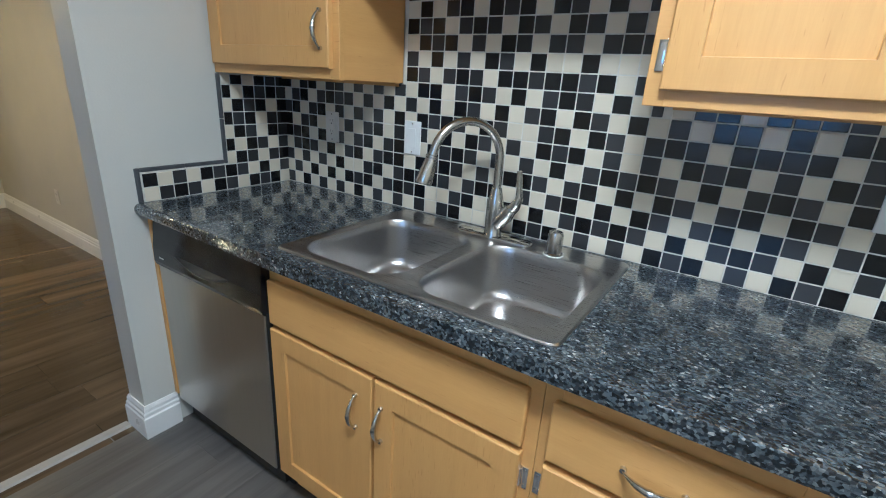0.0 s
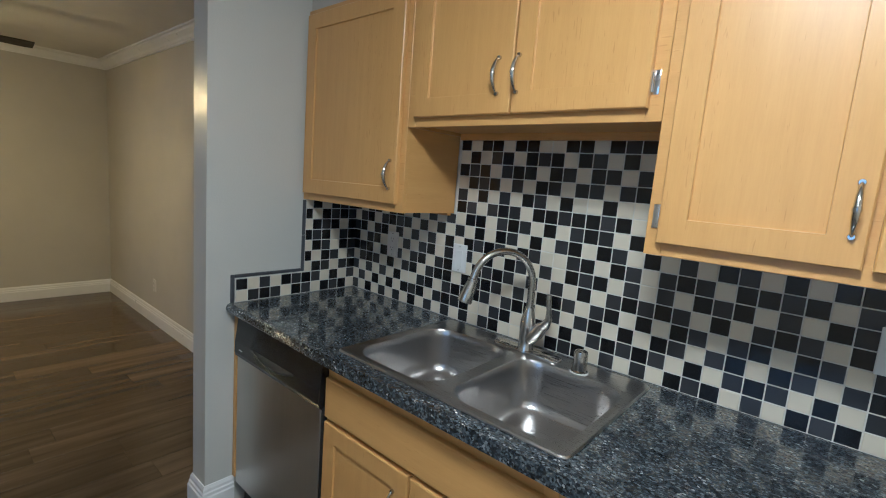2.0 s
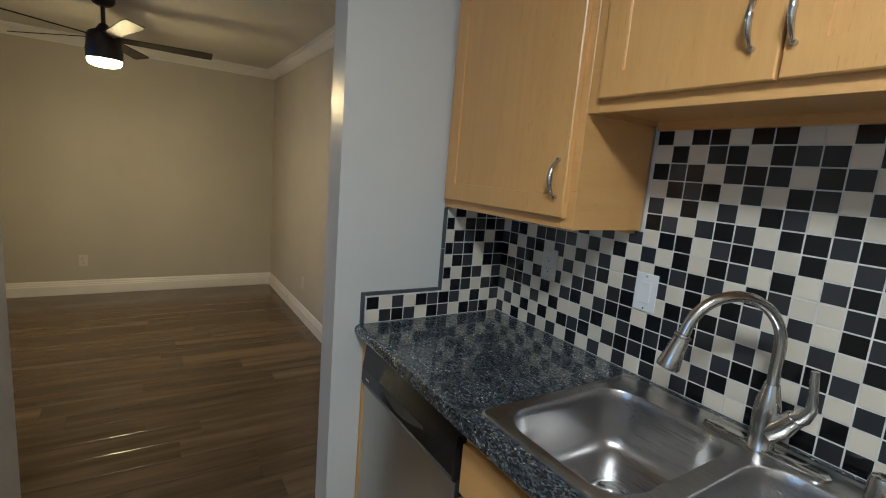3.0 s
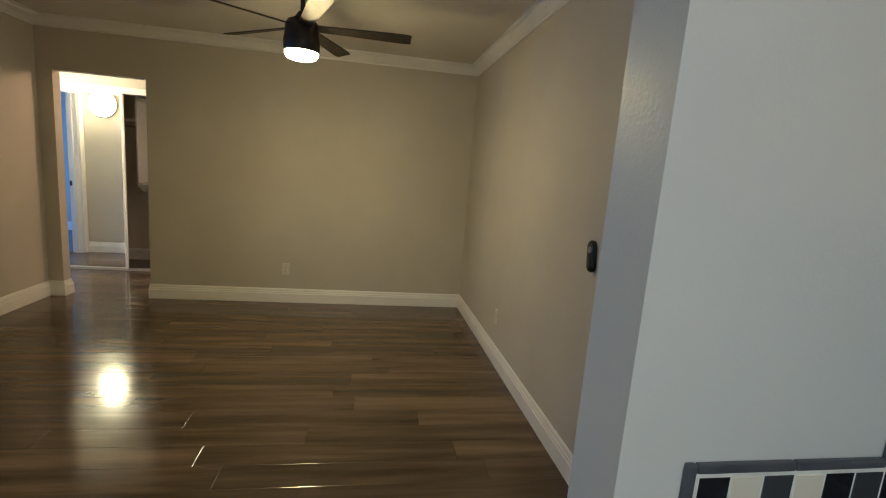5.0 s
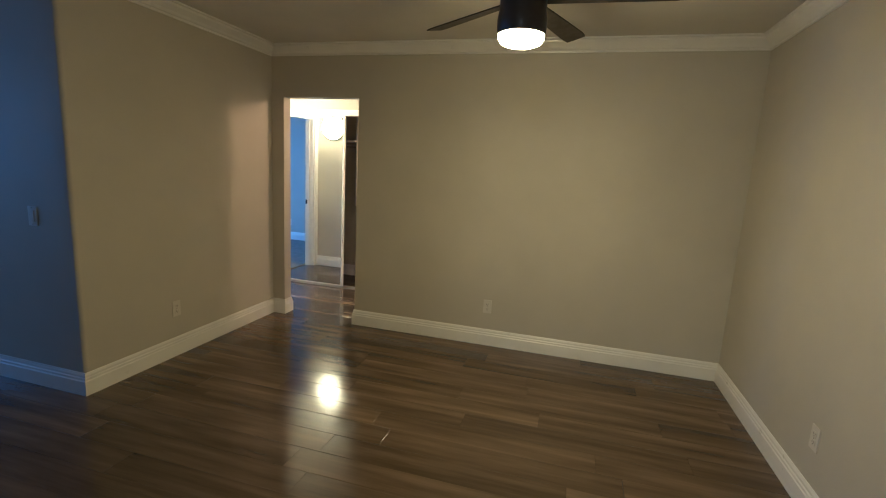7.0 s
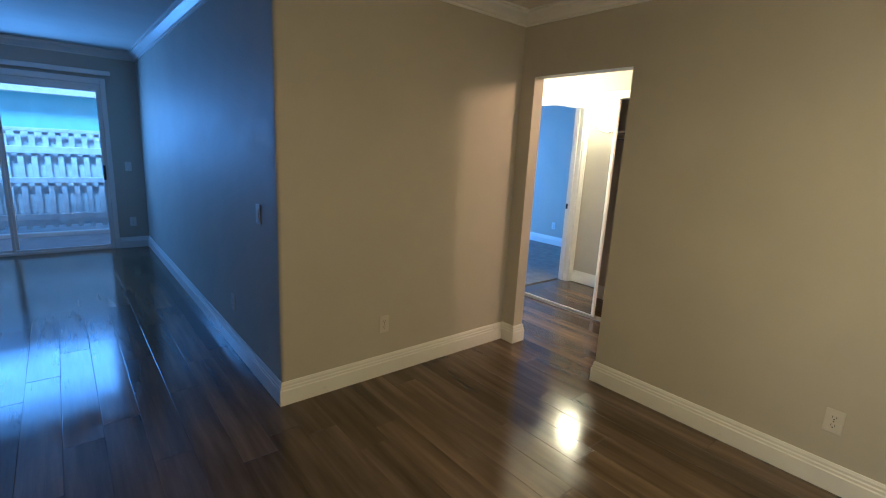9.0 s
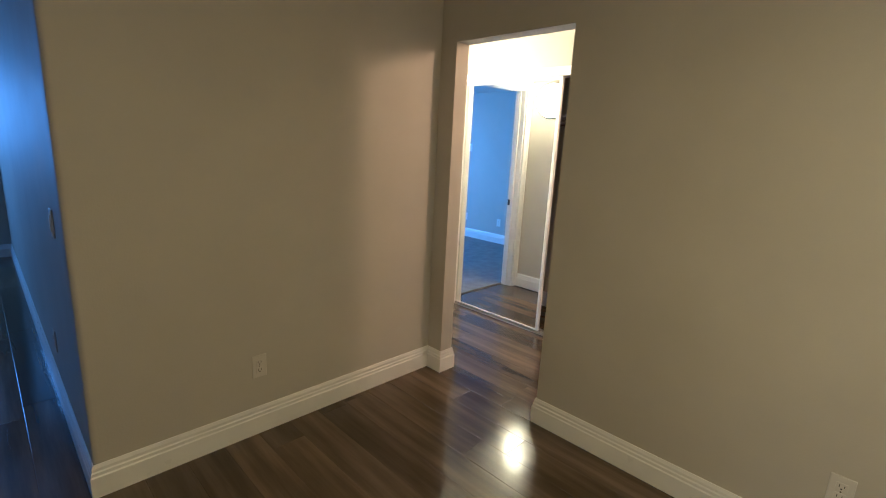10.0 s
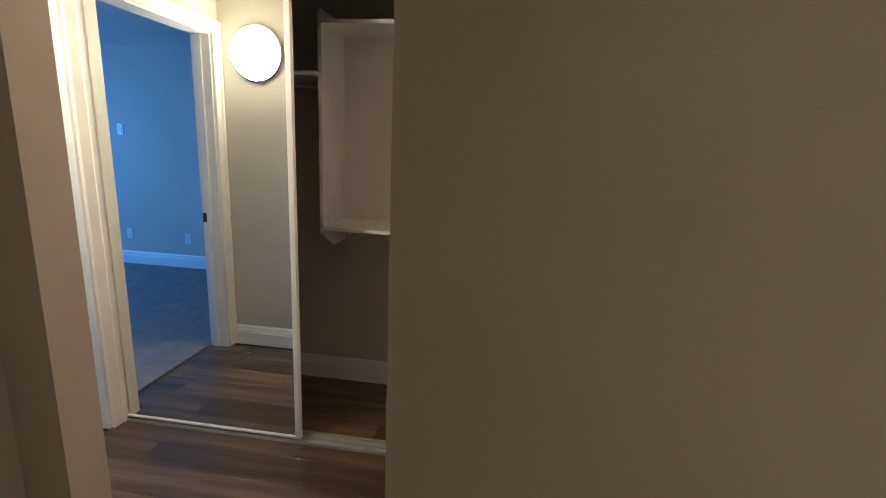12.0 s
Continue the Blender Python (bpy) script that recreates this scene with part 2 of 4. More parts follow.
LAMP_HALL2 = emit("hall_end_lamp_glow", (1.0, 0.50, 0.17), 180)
LED = emit("green_indicator", (0.1, 1.0, 0.2), 3)

mirror, mnt, mb = nodes_of("mirror_glass")
mb.inputs["Base Color"].default_value, mb.inputs["Metallic"].default_value, mb.inputs["Roughness"].default_value = (0.86, 0.88, 0.86, 1), 1.0, 0.015
MIRROR = mirror
glassm, gnt, gb = nodes_of("clear_glass")
gb.inputs["Base Color"].default_value, gb.inputs["Roughness"].default_value = (0.95, 0.97, 0.97, 1), 0.02
gb.inputs["Transmission Weight"].default_value, gb.inputs["IOR"].default_value = 1.0, 1.45
GLASS = glassm


# ---- building helpers ----
def box(bm, x0, x1, y0, y1, z0, z1, bev=0.0, seg=2):
    r = bmesh.ops.create_cube(bm, size=1)
    bmesh.ops.scale(bm, vec=(x1 - x0, y1 - y0, z1 - z0), verts=r["verts"])
    bmesh.ops.translate(bm, vec=((x0 + x1) / 2, (y0 + y1) / 2, (z0 + z1) / 2), verts=r["verts"])
    if bev:
        es = list({e for v in r["verts"] for e in v.link_edges})
        bmesh.ops.bevel(bm, geom=es, offset=bev, segments=seg, affect="EDGES", profile=0.5)
    return bm


def boxes(*bs, bev=0.0, seg=2):
    bm = bmesh.new()
    for b in bs:
        box(bm, *b, bev=bev, seg=seg)
    return bm


def cyl(bm, m, r1, r2, depth, seg=24, caps=True):
    """A cylinder or cone along the local z of m, from 0 to depth."""
    bmesh.ops.create_cone(bm, cap_ends=caps, segments=seg, radius1=r1, radius2=r2, depth=depth,
                          matrix=m @ Matrix.Translation((0, 0, depth / 2)))
    return bm


def lathe(bm, m, prof, seg=28):
    """Turned form: (radius, height) pairs about the local z of m."""
    rings = []
    for r, h in prof:
        rings.append([bm.verts.new(m @ Vector((r * math.cos(2 * math.pi * i / seg), r * math.sin(2 * math.pi * i / seg), h))) for i in range(seg)])
    for a, b in zip(rings, rings[1:]):
        for i in range(seg):
            bm.faces.new((a[i], a[(i + 1) % seg], b[(i + 1) % seg], b[i]))
    bm.faces.new(rings[0][::-1]), bm.faces.new(rings[-1])
    return bm


def tube(bm, pts, radii, seg=14, flat=1.0):
    """A round bar through the points, with its own radius at each."""
    pts = [Vector(p) for p in pts]
    rings = []
    up = None
    for i, p in enumerate(pts):
        d = (pts[min(i + 1, len(pts) - 1)] - pts[max(i - 1, 0)]).normalized()
        if up is None:
            up = d.orthogonal().normalized()
        up = (up - d * up.dot(d)).normalized()
        side = d.cross(up)
        r = radii[i] if hasattr(radii, "__len__") else radii
        rings.append([bm.verts.new(p + up * (r * math.cos(2 * math.pi * k / seg)) + side * (r * flat * math.sin(2 * math.pi * k / seg))) for k in range(seg)])
    for a, b in zip(rings, rings[1:]):
        for i in range(seg):
            bm.faces.new((a[i], a[(i + 1) % seg], b[(i + 1) % seg], b[i]))
    bm.faces.new(rings[0][::-1]), bm.faces.new(rings[-1])
    return bm


def origin(ob):
    p = Vector((0, 0, 0))
    while ob:
        p += ob.location
        ob = ob.parent
    return p


def mesh_of(name, bm, mat, smooth=False):
    bmesh.ops.recalc_face_normals(bm, faces=bm.faces)
    me = bpy.data.meshes.new(name)
    bm.to_mesh(me)
    bm.free()
    me.materials.append(mat)
    if smooth:
        me.shade_smooth()
        me.set_sharp_from_angle(angle=radians(38))
    return me


def part(name, bm, mat, parent, label="", smooth=False):
    """One mesh under a thing or a part; the bmesh is in world places."""
    bm.transform(Matrix.Translation(-origin(parent)))
    ob = new(name, mesh_of(name, bm, mat, smooth))
    ob.parent = parent
    return tagged(ob, label)


def thing(name, at, label, category, group="", kind=""):
    ob = new(name)
    ob.location = at
    ob.empty_display_size = 0.05
    return tagged(ob, label, category, group, kind)


def solid(name, bm, mat, label="", category="", group="", kind="", smooth=False):
    return tagged(new(name, mesh_of(name, bm, mat, smooth)), label, category, group, kind)


def sweep(name, pts, prof, mat, label, category, closed=False):
    """A moulding along a plan line, with mitred corners; the room lies to the left of the way."""
    bm = bmesh.new()
    P = [Vector(p) for p in pts]
    rings = []
    for i, p in enumerate(P):
        ns = []
        for a, b in ((i - 1, i), (i, i + 1)):
            if a >= 0 and b < len(P):
                d = (P[b] - P[a]).normalized()
                ns.append(Vector((-d.y, d.x)))
        n = ns[0] if len(ns) == 1 else (ns[0] + ns[1]) / (1 + ns[0].dot(ns[1]))
        rings.append([bm.verts.new((p.x + n.x * d, p.y + n.y * d, z)) for d, z in prof])
    k = len(prof)
    for a, b in zip(rings, rings[1:]):
        for j in range(k):
            bm.faces.new((a[j], a[(j + 1) % k], b[(j + 1) % k], b[j]))
    bm.faces.new(rings[0]), bm.faces.new(rings[-1][::-1])
    return solid(name, bm, mat, label, category, kind="structure")


BASE = [(0, 0), (0.017, 0), (0.017, 0.088), (0.013, 0.094), (0.013, 0.106), (0.009, 0.112), (0.009, 0.124), (0.004, 0.138), (0, 0.138)]
CROWN = [(0, 2.337), (0.010, 2.337), (0.012, 2.350), (0.022, 2.355), (0.034, 2.370), (0.054, 2.387), (0.066, 2.397), (0.070, 2.411), (0.084, 2.415), (0.086, 2.425), (0, 2.425)]


def casing_bar(bm, x0, x1, y0, y1, z0, z1):
    return box(bm, x0, x1, y0, y1, z0, z1, bev=0.004)


# ---- the setting ----
H = 2.425
XF, YR, YL, XB, YS = -4.115, -0.058, -3.895, -2.325, -8.69   # far, door, side, blue and patio walls
XH, XM, YE = -4.215, -5.175, -4.66                          # hall face, mirror plane, hall end
OY0, OY1, OZ = -3.773, -3.040, 1.996                        # opening to the hall
STY = -0.722                                                # end of the kitchen wall stub


def wall(name, *bs, mat=WALL, label="greige painted plaster wall with faint roller texture"):
    return solid(name, boxes(*bs), mat, label, "wall", kind="structure")


wall("wall_kitchen_back", (0, 2.87, 0, 0.12, 0, H))
wall("wall_kitchen_stub", (-0.12, 0, STY, 0.12, 0, H), mat=GLOSSWALL, label="short pale grey partition wall in semi-gloss paint beside the counter")
wall("wall_entry", (XF, -1.07, YR, 0.06, 0, H), (-1.07, -0.20, YR, 0.06, 2.09, H), (-0.20, -0.122, YR, 0.06, 0, H))
wall("wall_far", (XH, XF, OY1, 0.06, 0, H), (XH, XF, OY0, OY1, OZ, H), (XH, XF, YE - 0.12, OY0, 0, H))
bm = boxes((XF, XB, YL - 0.12, YL, 0, H))
nose = [e for e in bm.edges if all(abs(v.co.x - XB) < 1e-4 and abs(v.co.y - YL) < 1e-4 for v in e.verts)]
bmesh.ops.bevel(bm, geom=nose, offset=0.02, segments=6, affect="EDGES", profile=0.5)
solid("wall_side", bm, WALL, "greige painted plaster wall with a rounded outer corner", "wall", kind="structure", smooth=True)
wall("wall_dining", (XB - 0.12, XB, YS - 0.12, YL - 0.12, 0, H))
SX0, SX1, SZ = -1.945, -0.05, 2.02
wall("wall_patio", (XB, SX0, YS - 0.12, YS, 0, H), (SX0, SX1, YS - 0.12, YS, SZ, H), (SX1, 1.12, YS - 0.12, YS, 0, H))
wall("wall_dining_east", (1.0, 1.12, YS, -2.62, 0, H))
KX0, KX1, KZ0, KZ1 = 1.20, 2.10, 1.08, 1.92                 # kitchen window
wall("wall_kitchen_south", (-0.12, KX0, -2.62, -2.5, 0, H), (KX0, KX1, -2.62, -2.5, 0, KZ0), (KX0, KX1, -2.62, -2.5, KZ1, H), (KX1, 2.87, -2.62, -2.5, 0, H))
wall("wall_kitchen_west", (-0.12, 0, -2.5, -1.70, 0, H))
wall("wall_kitchen_return", (-0.12, 0.5, -1.70, -1.58, 0, H), mat=GLOSSWALL, label="pale grey wall end in semi-gloss paint beside the kitchen entry")
wall("wall_kitchen_east", (2.75, 2.87, -2.5, 0, 0, H))
BX0, BX1, BZ = -5.10, -4.287, 2.012
BE = -2.63                                                  # far bedroom wall
wall("wall_hall_end", (-5.93, BX0, YE - 0.12, YE, 0, H), (BX0, BX1, YE - 0.12, YE, BZ, H), (BX1, XH, YE - 0.12, YE, 0, H), (XF, BE + 0.12, YE - 0.12, YE, 0, H))
wall("wall_hall_north", (-5.93, XH, -2.1, -1.98, 0, H))
CY1 = -2.90
wall("wall_closet_front", (XM - 0.09, XM + 0.012, YE, CY1, 2.022, H), (XM - 0.09, XM + 0.012, CY1, -2.1, 0, H))
wall("wall_closet_back", (-5.93, -5.81, YE, -2.1, 0, H))
wall("wall_closet_side", (-5.81, XM - 0.09, CY1, CY1 + 0.1, 0, H))
wall("wall_bedroom_east", (BE, BE + 0.12, YS - 0.12, YE - 0.12, 0, H))
wall("wall_bedroom_west", (-7.3, -7.18, YS - 0.12, YE, 0, H))
wall("wall_bedroom_north", (-7.18, -5.93, YE - 0.12, YE, 0, H))
wall("wall_bedroom_south", (-7.18, -5.5, YS - 0.12, YS, 0, H), (-5.5, -3.7, YS - 0.12, YS, 0, 0.6), (-5.5, -3.7, YS - 0.12, YS, 2.0, H), (-3.7, BE, YS - 0.12, YS, 0, H))

solid("ceiling", boxes((-7.3, 2.87, YS - 0.12, 0.12, H, H + 0.12)), CEIL, "flat off-white painted ceiling with light texture", "ceiling", kind="structure")
solid("ceiling_bedroom", boxes((-7.18, BE, YS, YE - 0.12, 2.25, 2.30)), CEIL, "flat off-white painted bedroom ceiling", "ceiling", kind="structure")
solid("ground", boxes((-120, 120, -140, 120, -0.32, -0.12)), CONCRETE, "pale concrete ground outside the flat", "ground", kind="structure")
solid("patio_slab", boxes((-4.0, 4.0, -12.0, YS - 0.12, -0.119, -0.06)), CONCRETE, "pale concrete patio slab outside the sliding door", "patio", kind="structure")
solid("subfloor", boxes((-7.3, 2.87, YS - 0.12, 0.12, -0.11, -0.012)), SEAM, "dark subfloor under the planks", "floor", kind="structure")
bm = boxes((-7.18, BE, YS, YE - 0.125, -0.012, 0.012))
solid("carpet", bm, CARPET, "flattened grey wall-to-wall bedroom carpet", "carpet", kind="structure")

sweep("baseboard", [(-1.146, YR), (XF, YR), (XF, OY1), (XH, OY1), (XH, -2.1)], BASE, TRIM, "white stepped wooden baseboard along the wall foot", "baseboard")
sweep("baseboard", [(XH, YE + 0.02), (XH, OY0), (XF, OY0), (XF, YL), (XB, YL), (XB, YS), (SX0 - 0.056, YS)], BASE, TRIM, "white stepped wooden baseboard along the wall foot", "baseboard")
sweep("baseboard", [(0, -0.604), (0, STY), (-0.12, STY), (-0.12, YR)], BASE, TRIM, "white stepped baseboard wrapped round the partition end", "baseboard")
sweep("baseboard", [(-0.12, -2.62), (-0.12, -1.58), (0.5, -1.58)], BASE, TRIM, "white stepped wooden baseboard at the kitchen entry", "baseboard")
sweep("baseboard", [(BE, YS), (BE, YE - 0.12)], [(d, z + 0.01) for d, z in BASE], TRIM, "white stepped bedroom baseboard above the carpet", "baseboard")
sweep("baseboard", [(-5.81, CY1), (-5.81, YE)], BASE, TRIM, "white baseboard along the closet back", "baseboard")
sweep("crown_molding", [(-0.12, YR), (XF, YR), (XF, YL), (XB, YL), (XB, YS), (1.0, YS), (1.0, -2.62)], CROWN, TRIM, "off-white stepped crown moulding under the ceiling", "crown molding")

# transition strip between laminate and vinyl
bm = bmesh.new()
for y0, y1 in ((-1.58, STY),):
    vs = [(-0.150, 0.0), (-0.146, 0.008), (-0.128, 0.0095), (-0.110, 0.008), (-0.106, 0.0)]
    a = [bm.verts.new((x, y0 + 0.02, z)) for x, z in vs]
    b = [bm.verts.new((x, y1 - 0.02, z)) for x, z in vs]
    for i in range(4):
        bm.faces.new((a[i], a[i + 1], b[i + 1], b[i]))
    bm.faces.new(a), bm.faces.new(b)
solid("transition_strip", bm, plain("pale_strip_vinyl", (0.42, 0.39, 0.35), 0.4), "pale floor transition strip between brown and grey planks", "strip", kind="structure")

# ---- kitchen ----
CZ = 0.914


def shaker(bm, x0, x1, y, z0, z1, t=0.019, stile=0.060, rec=0.0075, bev=0.0022):
    """Framed door front with a sunk panel; y: its front face, thickness going back."""
    def ring(i, dy):
        return [bm.verts.new((x, y + dy, z)) for x, z in ((x0 + i, z0 + i), (x1 - i, z0 + i), (x1 - i, z1 - i), (x0 + i, z1 - i))]
    e = 0.003
    rs = [ring(0, t), ring(0, e), ring(e, 0), ring(stile, 0), ring(stile + bev * 0.35, rec * 0.85), ring(stile + bev, rec)]
    for a, b in zip(rs, rs[1:]):
        for i in range(4):
            bm.faces.new((a[i], a[(i + 1) % 4], b[(i + 1) % 4], b[i]))
    bm.faces.new(rs[0][::-1]), bm.faces.new(rs[-1])
    return bm


def slab_front(bm, x0, x1, y, z0, z1, t=0.019):
    return box(bm, x0, x1, y, y + t, z0, z1, bev=0.005, seg=3)


def pull(parent, x, z, y, upright=True, length=0.10):
    """Arched bar pull, widest at its middle, with two feet."""
    bm = bmesh.new()
    pts, rad = [], []
    n = 16
    for i in range(n + 1):
        u = i / n
        a = (u - 0.5) * length
        out = 0.004 + 0.026 * math.sin(math.pi * u) ** 0.7
        pts.append((x, y - out, z + a) if upright else (x + a, y - out, z))
        rad.append(0.0030 + 0.0042 * math.sin(math.pi * u) ** 1.2 * (0.82 + 0.18 * abs(math.cos(math.pi * u))) + (0.0016 if i == n // 2 else 0))
    tube(bm, pts, rad, 10, 1.0)
    for s in (-0.5, 0.5):
        c = (x, y, z + s * length) if upright else (x + s * length, y, z)
        cyl(bm, Matrix.Translation(c) @ pose(0, 0, 0, 90), 0.0065, 0.0055, 0.008, 12)
    return part("handle", bm, NICKEL, parent, "satin nickel arched pull", True)


def hinge(parent, x, z, y, side):
    """Exposed wrap hinge: two leaves and a knuckle."""
    bm = boxes((x - 0.002, x + 0.016, y - 0.0022, y, z - 0.028, z + 0.028), bev=0.0008)
    cyl(bm, Matrix.Translation((x - 0.002, y - 0.003, z - 0.022)), 0.0045, 0.0045, 0.044, 10)
    for dz in (-0.019, 0.019):
        cyl(bm, Matrix.Translation((x + 0.009, y - 0.0015, z + dz)) @ pose(0, 0, 0, 90), 0.003, 0.003, 0.002, 8)
    if side < 0:
        bmesh.ops.scale(bm, vec=(-1, 1, 1), verts=bm.verts, space=Matrix.Translation((-x, 0, 0)))
    return part("hinge", bm, CHROME, parent, "bright chrome cabinet hinge", True)


UY = -0.305   # face frame of the wall cabinets
UTOP = 2.14


def wall_cabinet(x0, x1, z0, doors, label):
    th = thing("wall_cabinet", ((x0 + x1) / 2, 0, z0), label, "cabinet", "wall cabinets over the counter")
    for nm, b in (("side_panel", (x0 + 0.0015, x0 + 0.018, UY + 0.02, -0.010, z0, UTOP)), ("side_panel", (x1 - 0.018, x1 - 0.0015, UY + 0.02, -0.010, z0, UTOP)),
                  ("bottom_panel", (x0 + 0.018, x1 - 0.018, UY + 0.02, -0.010, z0 + 0.012, z0 + 0.028)), ("top_panel", (x0 + 0.018, x1 - 0.018, UY + 0.02, -0.010, UTOP - 0.016, UTOP)),
                  ("back_panel", (x0 + 0.018, x1 - 0.018, -0.016, -0.010, z0 + 0.028, UTOP - 0.016)), ("hanging_rail", (x0 + 0.018, x1 - 0.018, -0.030, -0.010, z0 - 0.012, z0 + 0.012))):
        part(nm, boxes(b), WOODY if nm != "hanging_rail" else WOODX, th)
    bm = boxes((x0 + 0.0005, x0 + 0.04, UY, UY + 0.02, z0 - 0.002, UTOP), (x1 - 0.04, x1 - 0.0005, UY, UY + 0.02, z0 - 0.002, UTOP),
               (x0 + 0.04, x1 - 0.04, UY, UY + 0.02, z0 - 0.002, z0 + 0.04), (x0 + 0.04, x1 - 0.04, UY, UY + 0.02, UTOP - 0.04, UTOP), bev=0.0012, seg=1)
    for d0, d1 in zip(doors, doors[1:]):
        box(bm, d0[1] - 0.018, d1[0] + 0.018, UY + 0.0005, UY + 0.0195, z0 + 0.04, UTOP - 0.04)
    part("face_frame", bm, WOODX, th)
    for a, b, hx, hz, hinges in doors:
        bm = bmesh.new()
        shaker(bm, a, b, UY - 0.0205, z0 + 0.028, UTOP - 0.025)
        d = part("door", bm, WOODZ, th)
        pull(d, hx, hz, UY - 0.0205)
        for x, z, s in hinges:
            hinge(d, x, z, UY - 0.0015, s)
    return th


wall_cabinet(0.0, 0.637, 1.350, [(0.022, 0.612, 0.582, 1.482, [])], "honey maple wall cabinet with one framed door against the partition")
wall_cabinet(0.637, 1.481, 1.652, [(0.682, 1.065, 1.020, 1.787, []), (1.071, 1.449, 1.087, 1.787, [(1.451, 1.739, 1)])], "short honey maple wall cabinet with two doors over the sink")
wall_cabinet(1.481, 2.322, 1.341, [(1.511, 1.874, 1.850, 1.480, [(1.509, 1.431, -1)]), (1.889, 2.288, 1.918, 1.480, [])], "tall honey maple wall cabinet with two doors")
wall_cabinet(2.322, 2.748, 1.341, [(2.357, 2.715, 2.385, 1.480, [])], "narrow honey maple wall cabinet beside the end wall")
solid("soffit", boxes((0.001, 2.749, UY + 0.01, -0.001, UTOP + 0.002, H - 0.002)), WALL, "greige plaster soffit over the wall cabinets", "soffit", kind="structure")

BY = -0.582   # face frame of the base cabinets


def base_cabinet(x0, x1, label):
    th = thing("base_cabinet", ((x0 + x1) / 2, -0.3, 0), label, "cabinet", "base cabinets under the counter")
    for nm, b in (("side_panel", (x0 + 0.001, x0 + 0.018, BY + 0.02, -0.01, 0.1, 0.872)), ("side_panel", (x1 - 0.018, x1 - 0.001, BY + 0.02, -0.01, 0.1, 0.872)),
                  ("bottom_panel", (x0 + 0.018, x1 - 0.018, BY + 0.02, -0.01, 0.1, 0.118)), ("back_panel", (x0 + 0.018, x1 - 0.018, -0.018, -0.01, 0.118, 0.872))):
        part(nm, boxes(b), WOODY, th)
    bm = boxes((x0 + 0.001, x1 - 0.001, -0.53, -0.515, 0.0, 0.1))
    part("toe_kick", bm, WOODX, th)
    bm = boxes((x0 + 0.0005, x0 + 0.035, BY, BY + 0.02, 0.1, 0.872), (x1 - 0.035, x1 - 0.0005, BY, BY + 0.02, 0.1, 0.872),
               (x0 + 0.035, x1 - 0.035, BY, BY + 0.02, 0.785, 0.872), (x0 + 0.035, x1 - 0.035, BY, BY + 0.02, 0.1, 0.14),
               (x0 + 0.035, x1 - 0.035, BY, BY + 0.02, 0.652, 0.69), ((x0 + x1) / 2 - 0.022, (x0 + x1) / 2 + 0.022, BY + 0.001, BY + 0.019, 0.14, 0.652), bev=0.001, seg=1)
    part("face_frame", bm, WOODX, th)
    return th


FY = BY - 0.0205
sinkcab = base_cabinet(0.628, 1.466, "honey maple sink cabinet, false drawer front over two doors")
part("drawer_front", slab_front(bmesh.new(), 0.640, 1.440, FY, 0.673, 0.810), WOODX, sinkcab)
for a, b, hx in ((0.640, 1.037, 0.984), (1.046, 1.440, 1.071)):
    d = part("door", shaker(bmesh.new(), a, b, FY, 0.125, 0.656, stile=0.06), WOODZ, sinkcab)
    pull(d, hx, 0.536, FY)
    if a > 1:
        hinge(d, 1.442, 0.588, BY - 0.0015, 1)
drawercab = base_cabinet(1.466, 1.905, "honey maple base cabinet with one drawer over a door")
d = part("drawer_front", slab_front(bmesh.new(), 1.489, 1.880, FY, 0.673, 0.808), WOODX, drawercab)
pull(d, 1.681, 0.737, FY, False)
d = part("door", shaker(bmesh.new(), 1.489, 1.880, FY, 0.125, 0.656, stile=0.06), WOODZ, drawercab)
hinge(d, 1.487, 0.592, BY - 0.0015, -1)
pull(d, 1.85, 0.536, FY)
endcab = base_cabinet(1.905, 2.749, "honey maple base cabinet with one drawer over two doors")
d = part("drawer_front", slab_front(bmesh.new(), 1.93, 2.725, FY, 0.673, 0.810), WOODX, endcab)
pull(d, 2.34, 0.742, FY, False)
for a, b, hx in ((1.93, 2.333, 2.30), (2.341, 2.725, 2.375)):
    pull(part("door", shaker(bmesh.new(), a, b, FY, 0.125, 0.656, stile=0.06), WOODZ, endcab), hx, 0.536, FY)

# counter with a cut-out for the sink and a rounded nose
bm = bmesh.new()
xs, ys = (0.003, 0.70, 1.46, 2.749), (-0.645, -0.573, -0.06, -0.002)
top = [[bm.verts.new((x, y, CZ)) for x in xs] for y in ys]
bot = [[bm.verts.new((x, y, CZ - 0.04)) for x in xs] for y in ys]
for j in range(3):
    for i in range(3):
        if (i, j) != (1, 1):
            bm.faces.new((top[j][i], top[j][i + 1], top[j + 1][i + 1], top[j + 1][i]))
            bm.faces.new((bot[j][i], bot[j + 1][i], bot[j + 1][i + 1], bot[j][i + 1]))
for i in range(3):
    for j, jj in ((0, 0), (3, 3)):
        bm.faces.new((top[j][i], top[j][i + 1], bot[j][i + 1], bot[j][i]))
    bm.faces.new((top[i][0], top[i + 1][0], bot[i + 1][0], bot[i][0]))
    bm.faces.new((top[i][3], top[i + 1][3], bot[i + 1][3], bot[i][3]))
for (j, i), (jj, ii) in (((1, 1), (1, 2)), ((1, 2), (2, 2)), ((2, 2), (2, 1)), ((2, 1), (1, 1))):
    bm.faces.new((top[j][i], top[jj][ii], bot[jj][ii], bot[j][i]))
bm.verts.ensure_lookup_table()
front = [e for e in bm.edges if all(abs(v.co.y + 0.645) < 1e-5 for v in e.verts) and abs(e.verts[0].co.z - e.verts[1].co.z) < 1e-5]
